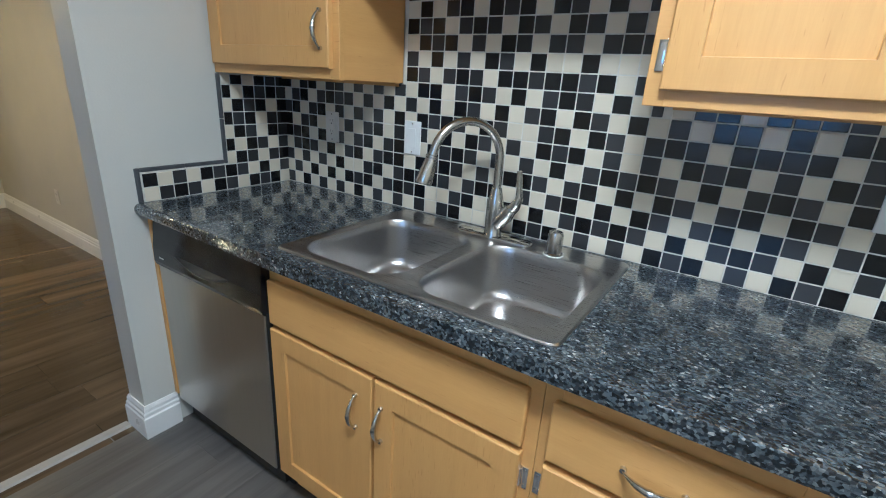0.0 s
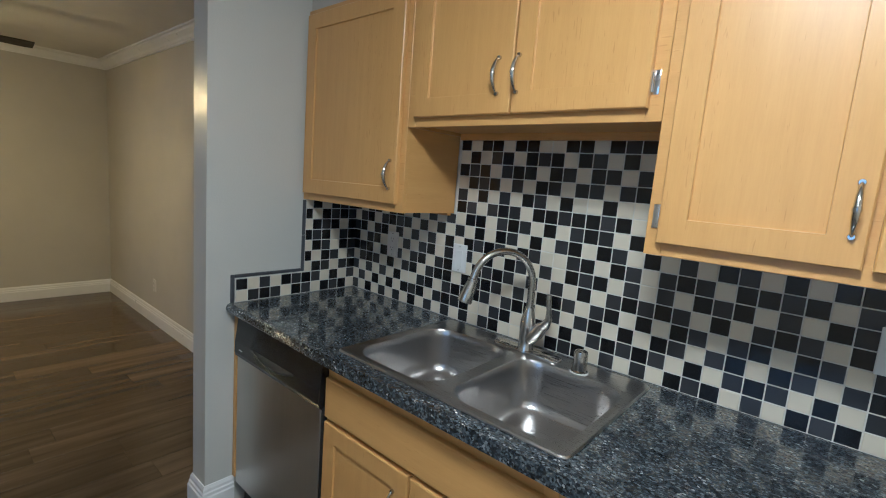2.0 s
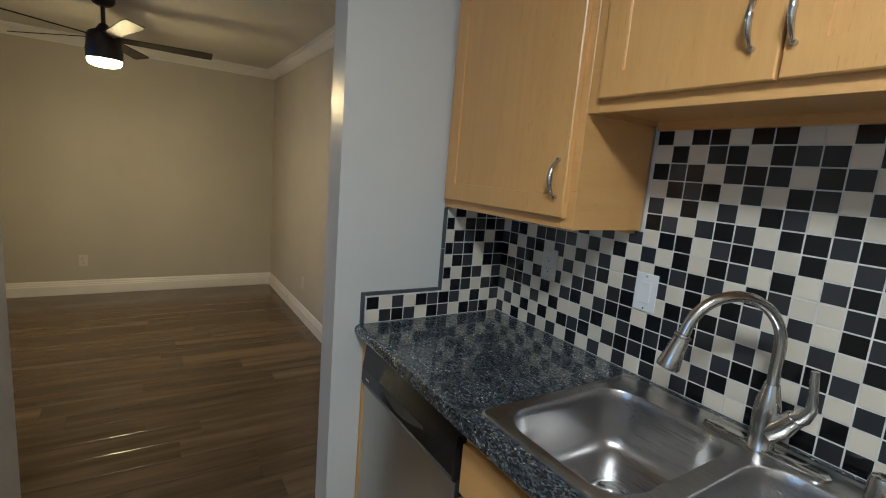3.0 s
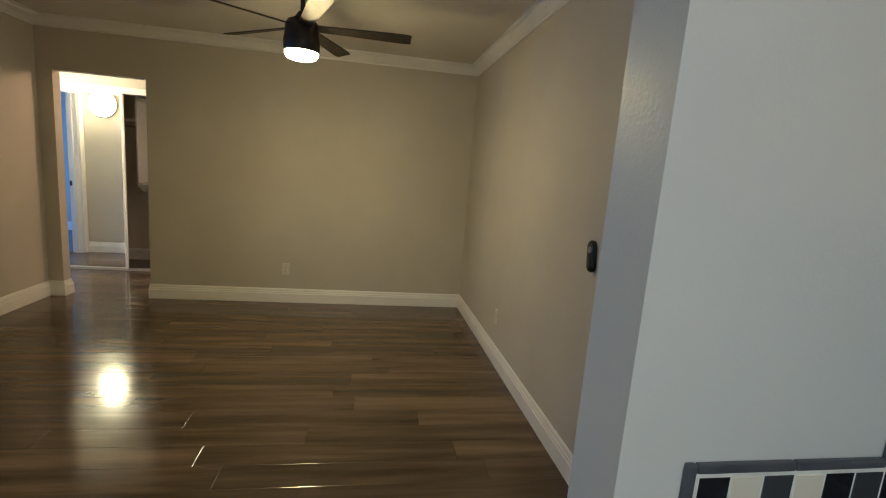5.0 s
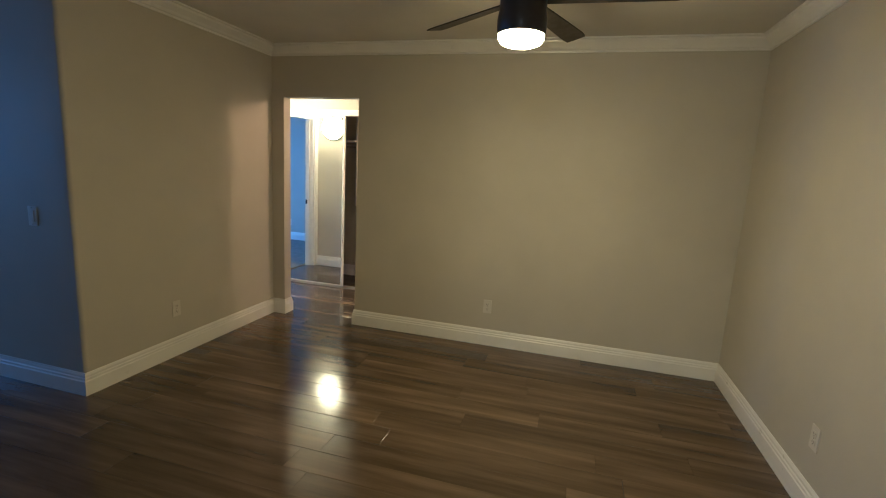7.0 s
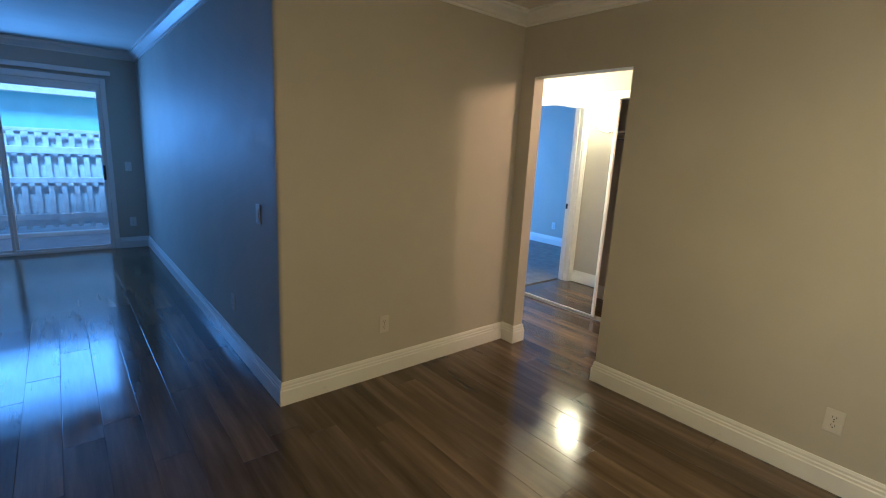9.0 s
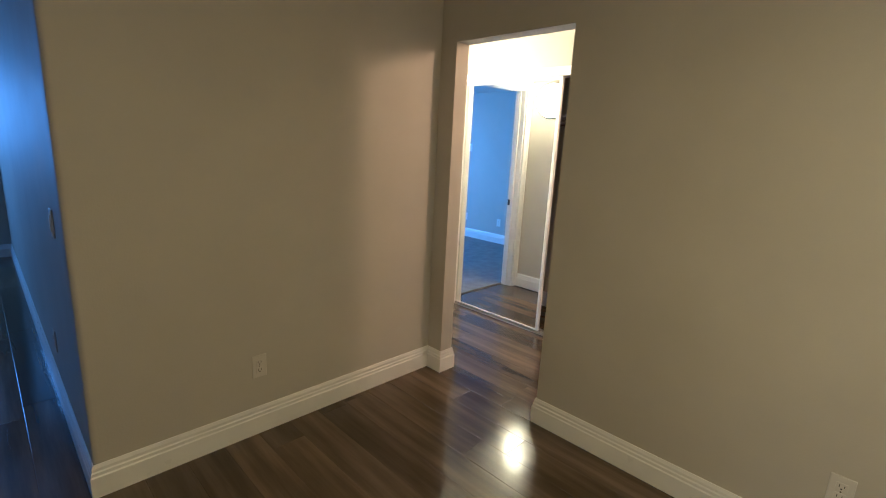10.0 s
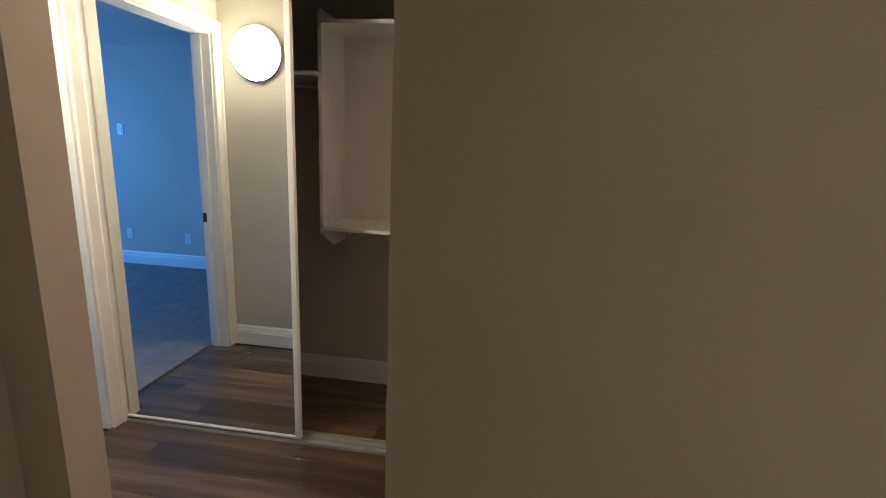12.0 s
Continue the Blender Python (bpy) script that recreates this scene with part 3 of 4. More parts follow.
bmesh.ops.bevel(bm, geom=front, offset=0.0195, segments=6, affect="EDGES", profile=0.5)
solid("countertop", bm, GRANITE, "polished blue-black flecked granite worktop with a rounded front edge", "countertop", smooth=True)

# sink
def rrect(x0, x1, y0, y1, r, n=7):
    out = []
    for cx, cy, a0 in ((x1 - r, y1 - r, 0), (x0 + r, y1 - r, 90), (x0 + r, y0 + r, 180), (x1 - r, y0 + r, 270)):
        for k in range(n + 1):
            a = radians(a0 + 90 * k / n)
            out.append((cx + r * math.cos(a), cy + r * math.sin(a)))
    return out


def loft(bm, loops):
    rings = [[bm.verts.new((x, y, z)) for x, y in pts] for pts, z in loops]
    for a, b in zip(rings, rings[1:]):
        for i in range(len(a)):
            j = (i + 1) % len(a)
            bm.faces.new((a[i], a[j], b[j], b[i]))
    return rings


SK = (0.684, 1.480, -0.598, -0.040)
sink = thing("kitchen_sink", (1.085, -0.31, CZ), "double-bowl brushed stainless steel drop-in sink set in the granite", "sink")
bm = bmesh.new()
SZT = CZ + 0.007
out = loft(bm, [(rrect(*SK, 0.022), CZ + 0.0008), (rrect(SK[0], SK[1], SK[2], SK[3], 0.022), CZ + 0.004),
                (rrect(SK[0] + 0.004, SK[1] - 0.004, SK[2] + 0.004, SK[3] - 0.004, 0.02), SZT),
                (rrect(SK[0] + 0.016, SK[1] - 0.016, SK[2] + 0.016, SK[3] - 0.016, 0.016), SZT - 0.002)])
bowls = ((0.718, 1.056, -0.566, -0.138), (1.098, 1.452, -0.566, -0.138))
lips = []
for bx in bowls:
    lips.append([bm.verts.new((x, y, SZT - 0.002)) for x, y in rrect(*bx, 0.085)])
fill = []
for ring in [out[-1]] + lips:
    for i in range(len(ring)):
        e = bm.edges.get((ring[i], ring[(i + 1) % len(ring)])) or bm.edges.new((ring[i], ring[(i + 1) % len(ring)]))
        fill.append(e)
bmesh.ops.triangle_fill(bm, use_beauty=True, edges=fill)
part("deck", bm, STEEL, sink)
for bx in bowls:
    bm = bmesh.new()
    x0, x1, y0, y1 = bx
    loops = []
    for ins, dz in ((0, 0.002), (0.003, 0.0035), (0.006, 0.010), (0.008, 0.03), (0.014, 0.125), (0.018, 0.145), (0.027, 0.160), (0.042, 0.168), (0.065, 0.171), (0.11, 0.173)):
        loops.append((rrect(x0 + ins, x1 - ins, y0 + ins, y1 - ins, max(0.02, 0.085 - ins * 0.3)), SZT - dz))
    rings = loft(bm, loops)
    bm.faces.new(rings[-1])
    bowl = part("bowl", bm, STEEL, sink, "", True)
    cx, cy = (x0 + x1) / 2, (y0 + y1) / 2 + 0.02
    bm = lathe(bmesh.new(), Matrix.Translation((cx, cy, SZT - 0.1725)), [(0.052, 0), (0.052, 0.002), (0.045, 0.003), (0.04, 0.001), (0.012, 0.0005), (0.010, 0.004), (0.004, 0.005)], 24)
    part("drain", bm, CHROME, bowl, "chrome basket strainer", True)

# pull-down faucet
FX, FYY = 1.078, -0.100
faucet = thing("faucet", (FX, FYY, SZT - 0.002), "brushed nickel gooseneck pull-down faucet with a side lever", "faucet")
bm = lathe(bmesh.new(), Matrix.Translation((FX, FYY, SZT - 0.002)), [(0.030, 0), (0.030, 0.006), (0.0265, 0.012), (0.025, 0.05), (0.0265, 0.085), (0.0245, 0.112), (0.019, 0.135), (0.0148, 0.155)], 28)
part("body", bm, NICKEL, faucet, "", True)
dirx, diry = -0.52, -0.854
pts, rad = [], []
for i in range(6):
    pts.append((FX, FYY, SZT + 0.13 + i * 0.021))
    rad.append(0.0125)
R = 0.108
zc = SZT + 0.235
for k in range(1, 19):
    a = math.pi * k / 18 * 0.93
    o = R * (1 - math.cos(a))
    pts.append((FX + dirx * o, FYY + diry * o, zc + R * math.sin(a)))
    rad.append(0.0122)
part("spout", tube(bmesh.new(), pts, rad, 16), NICKEL, faucet, "", True)
p1, p0 = Vector(pts[-1]), Vector(pts[-2])
dd = (p1 - p0).normalized()
mm = Matrix.Translation(p1 - dd * 0.004) @ dd.to_track_quat("Z", "Y").to_matrix().to_4x4()
bm = lathe(bmesh.new(), mm, [(0.0126, 0), (0.0128, 0.012), (0.0172, 0.014), (0.0178, 0.017), (0.0172, 0.021), (0.0158, 0.023), (0.0175, 0.032), (0.0215, 0.066), (0.0245, 0.089), (0.0232, 0.094), (0.015, 0.095)], 24)
head = part("spray_head", bm, NICKEL, faucet, "", True)
bm = boxes((-0.005, 0.005, -0.0245, -0.017, 0.036, 0.060), bev=0.0015)
bm.transform(mm)
part("spray_button", bm, BLACKMATT, head, "dark rubber spray button")
base = Vector((FX + 0.012, FYY, SZT + 0.045))
hub = tube(bmesh.new(), [base + Vector((0.0, 0, 0)), base + Vector((0.025, -0.002, 0.028)), base + Vector((0.043, -0.004, 0.055))], [0.0235, 0.0245, 0.019], 18)
part("lever_hub", hub, NICKEL, faucet, "", True)
lev = [base + Vector(v) for v in ((0.034, -0.003, 0.042), (0.054, -0.005, 0.062), (0.067, -0.008, 0.086), (0.066, -0.011, 0.118), (0.063, -0.014, 0.148), (0.062, -0.016, 0.170))]
part("lever", tube(bmesh.new(), lev, [0.020, 0.0175, 0.0115, 0.0085, 0.0092, 0.0078], 14, 0.75), NICKEL, faucet, "", True)

soap = thing("air_gap_cap", (1.286, -0.122, SZT - 0.002), "short brushed nickel air gap cap on the sink deck", "air gap")
bm = lathe(bmesh.new(), Matrix.Translation((1.286, -0.122, SZT - 0.002)), [(0.0265, 0), (0.0265, 0.006), (0.022, 0.009), (0.0215, 0.06), (0.019, 0.068), (0.012, 0.0705), (0.003, 0.071)], 26)
part("cap", bm, NICKEL, soap, "", True)
part("gasket", lathe(bmesh.new(), Matrix.Translation((1.286, -0.122, SZT - 0.0022)), [(0.029, 0), (0.029, 0.0025), (0.0266, 0.003)], 24), WHITEPL, soap, "white plastic gasket ring", True)
bm = bmesh.new()
rings = loft(bm, [(rrect(0.955, 1.212, -0.128, -0.072, 0.027), SZT - 0.0015), (rrect(0.956, 1.211, -0.127, -0.073, 0.0265), SZT + 0.005), (rrect(0.960, 1.207, -0.123, -0.077, 0.0225), SZT + 0.0075)])
bm.faces.new(rings[-1])
part("escutcheon", bm, NICKEL, faucet, "long rounded brushed nickel deck plate", True)

# dishwasher
dw = thing("dishwasher", (0.32, -0.3, 0), "stainless steel dishwasher with a black control panel under the counter", "dishwasher")
part("tub", boxes((0.030, 0.612, -0.565, -0.03, 0.02, 0.866)), BLACKMATT, dw)
ddoor = part("door", boxes((0.026, 0.622, -0.605, -0.567, 0.118, 0.696), bev=0.004, seg=3), STEELV, dw, "brushed steel door panel")
part("edge_trim", boxes((0.6225, 0.627, -0.600, -0.567, 0.118, 0.696)), BLACKMATT, ddoor)
bm = bmesh.new()
prof = [(-0.567, 0.690), (-0.604, 0.690), (-0.613, 0.697), (-0.617, 0.712), (-0.616, 0.760), (-0.610, 0.800), (-0.604, 0.852), (-0.596, 0.862), (-0.567, 0.862)]
a = [bm.verts.new((0.026, y, z)) for y, z in prof]
b = [bm.verts.new((0.626, y, z)) for y, z in prof]
for i in range(len(prof)):
    j = (i + 1) % len(prof)
    bm.faces.new((a[i], a[j], b[j], b[i]))
bm.faces.new(a[::-1]), bm.faces.new(b)
panel = part("control_panel", bm, BLACKGLOSS, dw, "gloss black control panel")
bm = bmesh.new()
gn = 14
up = [bm.verts.new((0.17 + 0.30 * k / gn, -0.6150, 0.764)) for k in range(gn + 1)]
lip = [bm.verts.new((0.17 + 0.30 * k / gn, -0.6165 - 0.011 * math.sin(math.pi * k / gn), 0.762 - 0.020 * math.sin(math.pi * k / gn))) for k in range(gn + 1)]
low = [bm.verts.new((0.17 + 0.30 * k / gn, -0.6160, 0.755 - 0.030 * math.sin(math.pi * k / gn))) for k in range(gn + 1)]
for p, q in ((up, lip), (lip, low)):
    for k in range(gn):
        bm.faces.new((p[k], p[k + 1], q[k + 1], q[k]))
part("grip", bm, BLACKMATT, panel, "", True)
part("badge", boxes((0.065, 0.095, -0.6178, -0.6160, 0.728, 0.734)), CHROME, panel, "small pale maker's badge")
part("kick_plate", boxes((0.026, 0.626, -0.54, -0.525, 0.0, 0.114)), BLACKMATT, dw)
solid("filler_strip", boxes((0.0025, 0.0235, -0.6085, -0.02, 0.139, 0.872), bev=0.001, seg=1), WOODZ, "narrow maple filler strip between partition and dishwasher", "filler strip")


# wall devices: built at the origin, facing -y, then set on their walls
def outlet(name, pm, label, gfci=False, mats=WHITEPL, rocker=False, group="wall devices"):
    th = tagged(new(name), label, "switch" if rocker else "outlet", group)
    part("plate", boxes((-0.035, 0.035, -0.006, 0.0, -0.057, 0.057), bev=0.0028, seg=3), mats, th)
    if rocker:
        part("rocker", boxes((-0.016, 0.016, -0.0095, -0.006, -0.032, 0.032), bev=0.0015), mats, th)
    elif gfci:
        f = part("face", boxes((-0.0165, 0.0165, -0.0085, -0.006, -0.033, 0.033), bev=0.001), mats, th)
        for s in (-0.02, 0.02):
            part("slots", boxes((-0.008, -0.0062, -0.0088, -0.0083, s + 0.001, s + 0.009), (0.0062, 0.008, -0.0088, -0.0083, s + 0.001, s + 0.008), (-0.0025, 0.0025, -0.0088, -0.0083, s - 0.009, s - 0.004)), SLOT, f)
        part("buttons", boxes((-0.008, -0.001, -0.0098, -0.0083, -0.004, 0.004), (0.001, 0.008, -0.0098, -0.0083, -0.004, 0.004)), mats, f)
    else:
        for s in (-0.0195, 0.0195):
            f = part("receptacle", boxes((-0.0165, 0.0165, -0.0082, -0.006, s - 0.0145, s + 0.0145), bev=0.001), mats, th)
            part("slots", boxes((-0.008, -0.006, -0.0086, -0.0080, s - 0.002, s + 0.008), (0.006, 0.008, -0.0086, -0.0080, s - 0.002, s + 0.007), (-0.0025, 0.0025, -0.0086, -0.0080, s - 0.010, s - 0.005)), SLOT, f)
    for dz in ((-0.048, 0.048) if (rocker or gfci) else (0,)):
        part("screw", cyl(bmesh.new(), pose(0, -0.0055, dz, 90), 0.003, 0.003, 0.0016, 8), CHROME, th)
    th.matrix_basis = pm
    return th


TW = -0.0094
PAINTPL = plain("painted_device_plastic", (0.60, 0.57, 0.50), 0.45, 0, 0.03, 10, 0)
GREYPL = plain("grey_device_plastic", (0.60, 0.58, 0.53), 0.35, 0, 0.03, 10, 0)
o = outlet("outlet", pose(1.975, TW, 1.166), "white ground-fault outlet with a green light on the tiles", True)
led = part("indicator_light", boxes((0.0105, 0.0125, -0.0092, -0.0083, -0.031, -0.029)), LED, o.children[1], "tiny green light")
outlet("light_switch", pose(0.688, TW, 1.172), "white rocker switch on the tiled backsplash", rocker=True)
outlet("outlet", pose(0.290, TW, 1.172), "pale grey outlet on the tiled backsplash", True, GREYPL)
outlet("outlet", pose(XF + 0.0005, -1.819, 0.335, 0, 0, 90), "pale grey duplex outlet low on the far wall", mats=GREYPL)
outlet("outlet", pose(-2.99, YL + 0.0005, 0.350, 0, 0, 180), "duplex outlet painted greige like the side wall", mats=PAINTPL)
outlet("outlet", pose(-2.73, YR - 0.0005, 0.350), "duplex outlet painted greige like the entry wall", mats=PAINTPL)
outlet("outlet", pose(XB + 0.0005, -4.79, 0.353, 0, 0, 90), "duplex outlet painted greige like the dining wall", mats=PAINTPL)
outlet("light_switch", pose(XB + 0.0005, -4.195, 1.053, 0, 0, 90), "white rocker switch on the dining wall", rocker=True)
outlet("light_switch", pose(-2.16, YS + 0.0005, 1.053, 0, 0, 180), "white rocker switch beside the sliding door", rocker=True)
outlet("outlet", pose(-2.16, YS + 0.0005, 0.341, 0, 0, 180), "white duplex outlet beside the sliding door")
outlet("light_switch", pose(0.225, -1.58 + 0.0005, 1.14, 0, 0, 180), "white rocker switch on the kitchen entry wall", rocker=True)
outlet("outlet", pose(BE - 0.0005, -6.164, 0.328, 0, 0, -90), "white duplex outlet on the blue-lit bedroom wall")
outlet("outlet", pose(BE - 0.0005, -6.844, 0.341, 0, 0, -90), "white duplex outlet on the blue-lit bedroom wall")
outlet("light_switch", pose(BE - 0.0005, -6.835, 1.432, 0, 0, -90), "white thermostat plate on the bedroom wall", rocker=True)

# kitchen window that shows as a pale blue gleam in the sink and on the tiles
kw = tagged(new("window_1"), "white-framed kitchen window letting in bluish daylight", "window", kind="structure")
kw.location = (KX0, -2.5, KZ0)
km = (KX0 + KX1) / 2
part("window_frame", boxes((KX0 + 0.001, KX0 + 0.04, -2.59, -2.53, KZ0 + 0.001, KZ1 - 0.001), (KX1 - 0.04, KX1 - 0.001, -2.59, -2.53, KZ0 + 0.001, KZ1 - 0.001),
                           (KX0 + 0.04, KX1 - 0.04, -2.59, -2.53, KZ0 + 0.001, KZ0 + 0.04), (KX0 + 0.04, KX1 - 0.04, -2.59, -2.53, KZ1 - 0.04, KZ1 - 0.001),
                           (km - 0.02, km + 0.02, -2.59, -2.53, KZ0 + 0.04, KZ1 - 0.04), bev=0.003, seg=1), TRIM, kw)
part("window_sill", boxes((KX0 - 0.03, KX1 + 0.03, -2.4995, -2.47, KZ0 - 0.022, KZ0 - 0.002), bev=0.004), TRIM, kw)
for a, b in ((KX0 + 0.041, km - 0.021), (km + 0.021, KX1 - 0.041)):
    kp = part("pane", boxes((a, b, -2.563, -2.558, KZ0 + 0.041, KZ1 - 0.041)), GLASS, kw, "clear glass")
    kp.visible_shadow = False

# kitchen ceiling light behind the viewer
kl = thing("kitchen_ceiling_light", (1.75, -1.35, H), "flush round kitchen ceiling light with a white diffuser", "ceiling light")
part("rim", lathe(bmesh.new(), pose(1.75, -1.35, H - 0.03), [(0.20, 0), (0.215, 0.004), (0.22, 0.0295), (0.20, 0.0298)], 40), TRIM, kl, "", True)
part("diffuser", lathe(bmesh.new(), pose(1.75, -1.35, H - 0.085), [(0.03, 0), (0.10, 0.008), (0.16, 0.026), (0.196, 0.052), (0.197, 0.0545)], 40), LAMP_KIT, kl, "glowing white diffuser", True)

# ---- living room ----
# entry door and its casing
DX0, DX1, DZ = -1.055, -0.215, 2.07
door = tagged(new("door_1"), "closed pale grey six-panel entry door with antique brass lever and deadbolt", "door", kind="structure")
door.location = (DX0, YR, 0)


def panel_door(bm, x0, x1, y, z0, z1, cols, rows):
    """A slab whose face (towards -y) has sunk panels with raised fields."""
    xs = sorted({x0, x1, *[v for c in cols for v in c]})
    zs = sorted({z0, z1, *[v for r in rows for v in r]})
    for i in range(len(xs) - 1):
        for j in range(len(zs) - 1):
            a, b, c, d = xs[i], xs[i + 1], zs[j], zs[j + 1]
            if (a, b) in cols and (c, d) in rows:
                rings = []
                for ins, dy in ((0, 0), (0.006, 0.0), (0.016, 0.009), (0.030, 0.009), (0.046, 0.003)):
                    rings.append([bm.verts.new((x, y + dy, z)) for x, z in ((a + ins, c + ins), (b - ins, c + ins), (b - ins, d - ins), (a + ins, d - ins))])
                for r0, r1 in zip(rings, rings[1:]):
                    for k in range(4):
                        bm.faces.new((r0[k], r0[(k + 1) % 4], r1[(k + 1) % 4], r1[k]))
                bm.faces.new(rings[-1])
            else:
                bm.faces.new([bm.verts.new(v) for v in ((a, y, c), (b, y, c), (b, y, d), (a, y, d))])
    bmesh.ops.remove_doubles(bm, verts=bm.verts, dist=1e-5)
    edge = [e for e in bm.edges if e.is_boundary]
    r = bmesh.ops.extrude_edge_only(bm, edges=edge)
    vs = [v for v in r["geom"] if isinstance(v, bmesh.types.BMVert)]
    for v in vs:
        v.co.y += 0.04
    bmesh.ops.holes_fill(bm, edges=[e for e in bm.edges if e.is_boundary], sides=0)
    return bm


DYF = YR + 0.012
leaf = part("door_leaf", panel_door(bmesh.new(), DX0, DX1, DYF, 0.008, DZ, [(-0.935, -0.675), (-0.595, -0.325)], [(0.22, 0.795), (1.018, 1.572), (1.665, 1.95)]), DOORPAINT, door)
bm = boxes((DX0 - 0.012, DX0 - 0.003, YR + 0.002, YR + 0.10, 0, DZ + 0.006), (DX1 + 0.003, DX1 + 0.012, YR + 0.002, YR + 0.10, 0, DZ + 0.006), (DX0 - 0.003, DX1 + 0.003, YR + 0.002, YR + 0.10, DZ + 0.004, DZ + 0.018))
part("jamb", bm, TRIM, door)
bm = bmesh.new()
casing_bar(bm, -1.143, -1.072, YR - 0.017, YR - 0.0005, 0, 2.155)
casing_bar(bm, -1.088, -1.072, YR - 0.024, YR - 0.0165, 0, 2.10)
casing_bar(bm, -0.196, -0.124, YR - 0.017, YR - 0.0005, 0, 2.155)
casing_bar(bm, -1.072, -0.196, YR - 0.017, YR - 0.0005, 2.085, 2.155)
part("casing", bm, TRIM, door)
lx, lz = -1.017, 1.012
bm = lathe(bmesh.new(), pose(lx, DYF, lz, 90), [(0.033, 0), (0.033, 0.005), (0.028, 0.010), (0.014, 0.014), (0.011, 0.045), (0.013, 0.052)], 24)
tube(bm, [(lx, DYF - 0.052, lz), (lx - 0.02, DYF - 0.056, lz + 0.001), (lx - 0.042, DYF - 0.055, lz), (lx - 0.070, DYF - 0.052, lz - 0.002)], [0.013, 0.012, 0.0095, 0.008], 14, 0.75)
part("lever_handle", bm, BRASS, door, "antique brass lever handle", True)
bm = lathe(bmesh.new(), pose(lx, DYF, lz + 0.154, 90), [(0.031, 0), (0.031, 0.008), (0.026, 0.016), (0.010, 0.018)], 24)
box(bm, lx - 0.006, lx + 0.006, DYF - 0.034, DYF - 0.016, lz + 0.134, lz + 0.166, bev=0.003)
part("deadbolt", bm, BRASS, door, "antique brass deadbolt turn", True)

outlet("light_switch", pose(-1.284, YR - 0.0005, 1.053), "white rocker switch beside the entry door", rocker=True)
rem = thing("remote_holder", (-1.385, YR, 1.072), "black oval fan remote in its wall holder", "remote")
bm = bmesh.new()
shell = []
for grow, dy in ((0.0, 0.0), (0.001, -0.012), (-0.003, -0.019), (-0.010, -0.023)):
    shell.append([bm.verts.new((x, dy, z)) for x, z in rrect(-0.029 - grow, 0.029 + grow, -0.071 - grow, 0.071 + grow, 0.0285 + grow)])
for p, q in zip(shell, shell[1:]):
    for k in range(len(p)):
        bm.faces.new((p[k], p[(k + 1) % len(p)], q[(k + 1) % len(p)], q[k]))
bm.faces.new(shell[0][::-1]), bm.faces.new(shell[-1])
bm.transform(pose(-1.385, YR - 0.0005, 1.072, 0, -8, 0))
part("shell", bm, BLACKGLOSS, rem, "", True)
bm = lathe(bmesh.new(), pose(-1.380, YR - 0.0235, 1.102, 90), [(0.014, 0), (0.014, 0.003), (0.011, 0.004), (0.002, 0.0042)], 20)
part("button", bm, plain("grey_button", (0.25, 0.24, 0.22), 0.4), rem, "round grey button", True)

# ceiling fan
fx, fy, fz = -2.53, -1.497, 2.175
fan = thing("ceiling_fan", (fx, fy, H), "dark bronze five-blade ceiling fan with a lit round lamp", "ceiling fan")
part("canopy", lathe(bmesh.new(), pose(fx, fy, H - 0.055), [(0.03, 0), (0.055, 0.012), (0.068, 0.03), (0.07, 0.0545)], 28), FANMETAL, fan, "", True)
part("downrod", cyl(bmesh.new(), pose(fx, fy, fz + 0.05), 0.013, 0.013, H - 0.05 - fz - 0.05, 16), FANMETAL, fan, "", True)
housing = part("motor_housing", lathe(bmesh.new(), pose(fx, fy, fz - 0.143), [(0.100, 0), (0.104, 0.01), (0.106, 0.06), (0.10, 0.095), (0.098, 0.148), (0.085, 0.173), (0.045, 0.193), (0.026, 0.223), (0.02, 0.228)], 36), FANMETAL, fan, "", True)
part("lamp_diffuser", lathe(bmesh.new(), pose(fx, fy, fz - 0.19), [(0.03, 0), (0.064, 0.005), (0.086, 0.014), (0.097, 0.030), (0.0985, 0.0455), (0.09, 0.046)], 36), LAMP_FAN, fan, "glowing frosted lamp bowl", True)
for k in range(5):
    bm = bmesh.new()
    n = 10
    tv, bv = [], []
    for i in range(n + 1):
        u = i / n
        r = 0.09 + u * 0.56
        w = 0.036 + 0.020 * u
        if i == n:
            w *= 0.86
        pitch = radians(-13)
        for s, store in ((1, 0), (-1, 1)):
            z = s * w * math.sin(pitch)
            tv.append(bm.verts.new((r, s * w * math.cos(pitch), z + 0.003)))
            bv.append(bm.verts.new((r, s * w * math.cos(pitch), z - 0.003)))
    for i in range(n):
        a, b2 = 2 * i, 2 * i + 2
        bm.faces.new((tv[a], tv[a + 1], tv[b2 + 1], tv[b2])), bm.faces.new((bv[a], bv[b2], bv[b2 + 1], bv[a + 1]))
        bm.faces.new((tv[a], tv[b2], bv[b2], bv[a])), bm.faces.new((tv[a + 1], bv[a + 1], bv[b2 + 1], tv[b2 + 1]))
    bm.faces.new((tv[0], bv[0], bv[1], tv[1])), bm.faces.new((tv[-2], tv[-1], bv[-1], bv[-2]))
    bm.transform(pose(fx, fy, fz, 0, 0, 17 + 72 * k))
    part("blade", bm, BLADE, fan, "dark espresso blade")

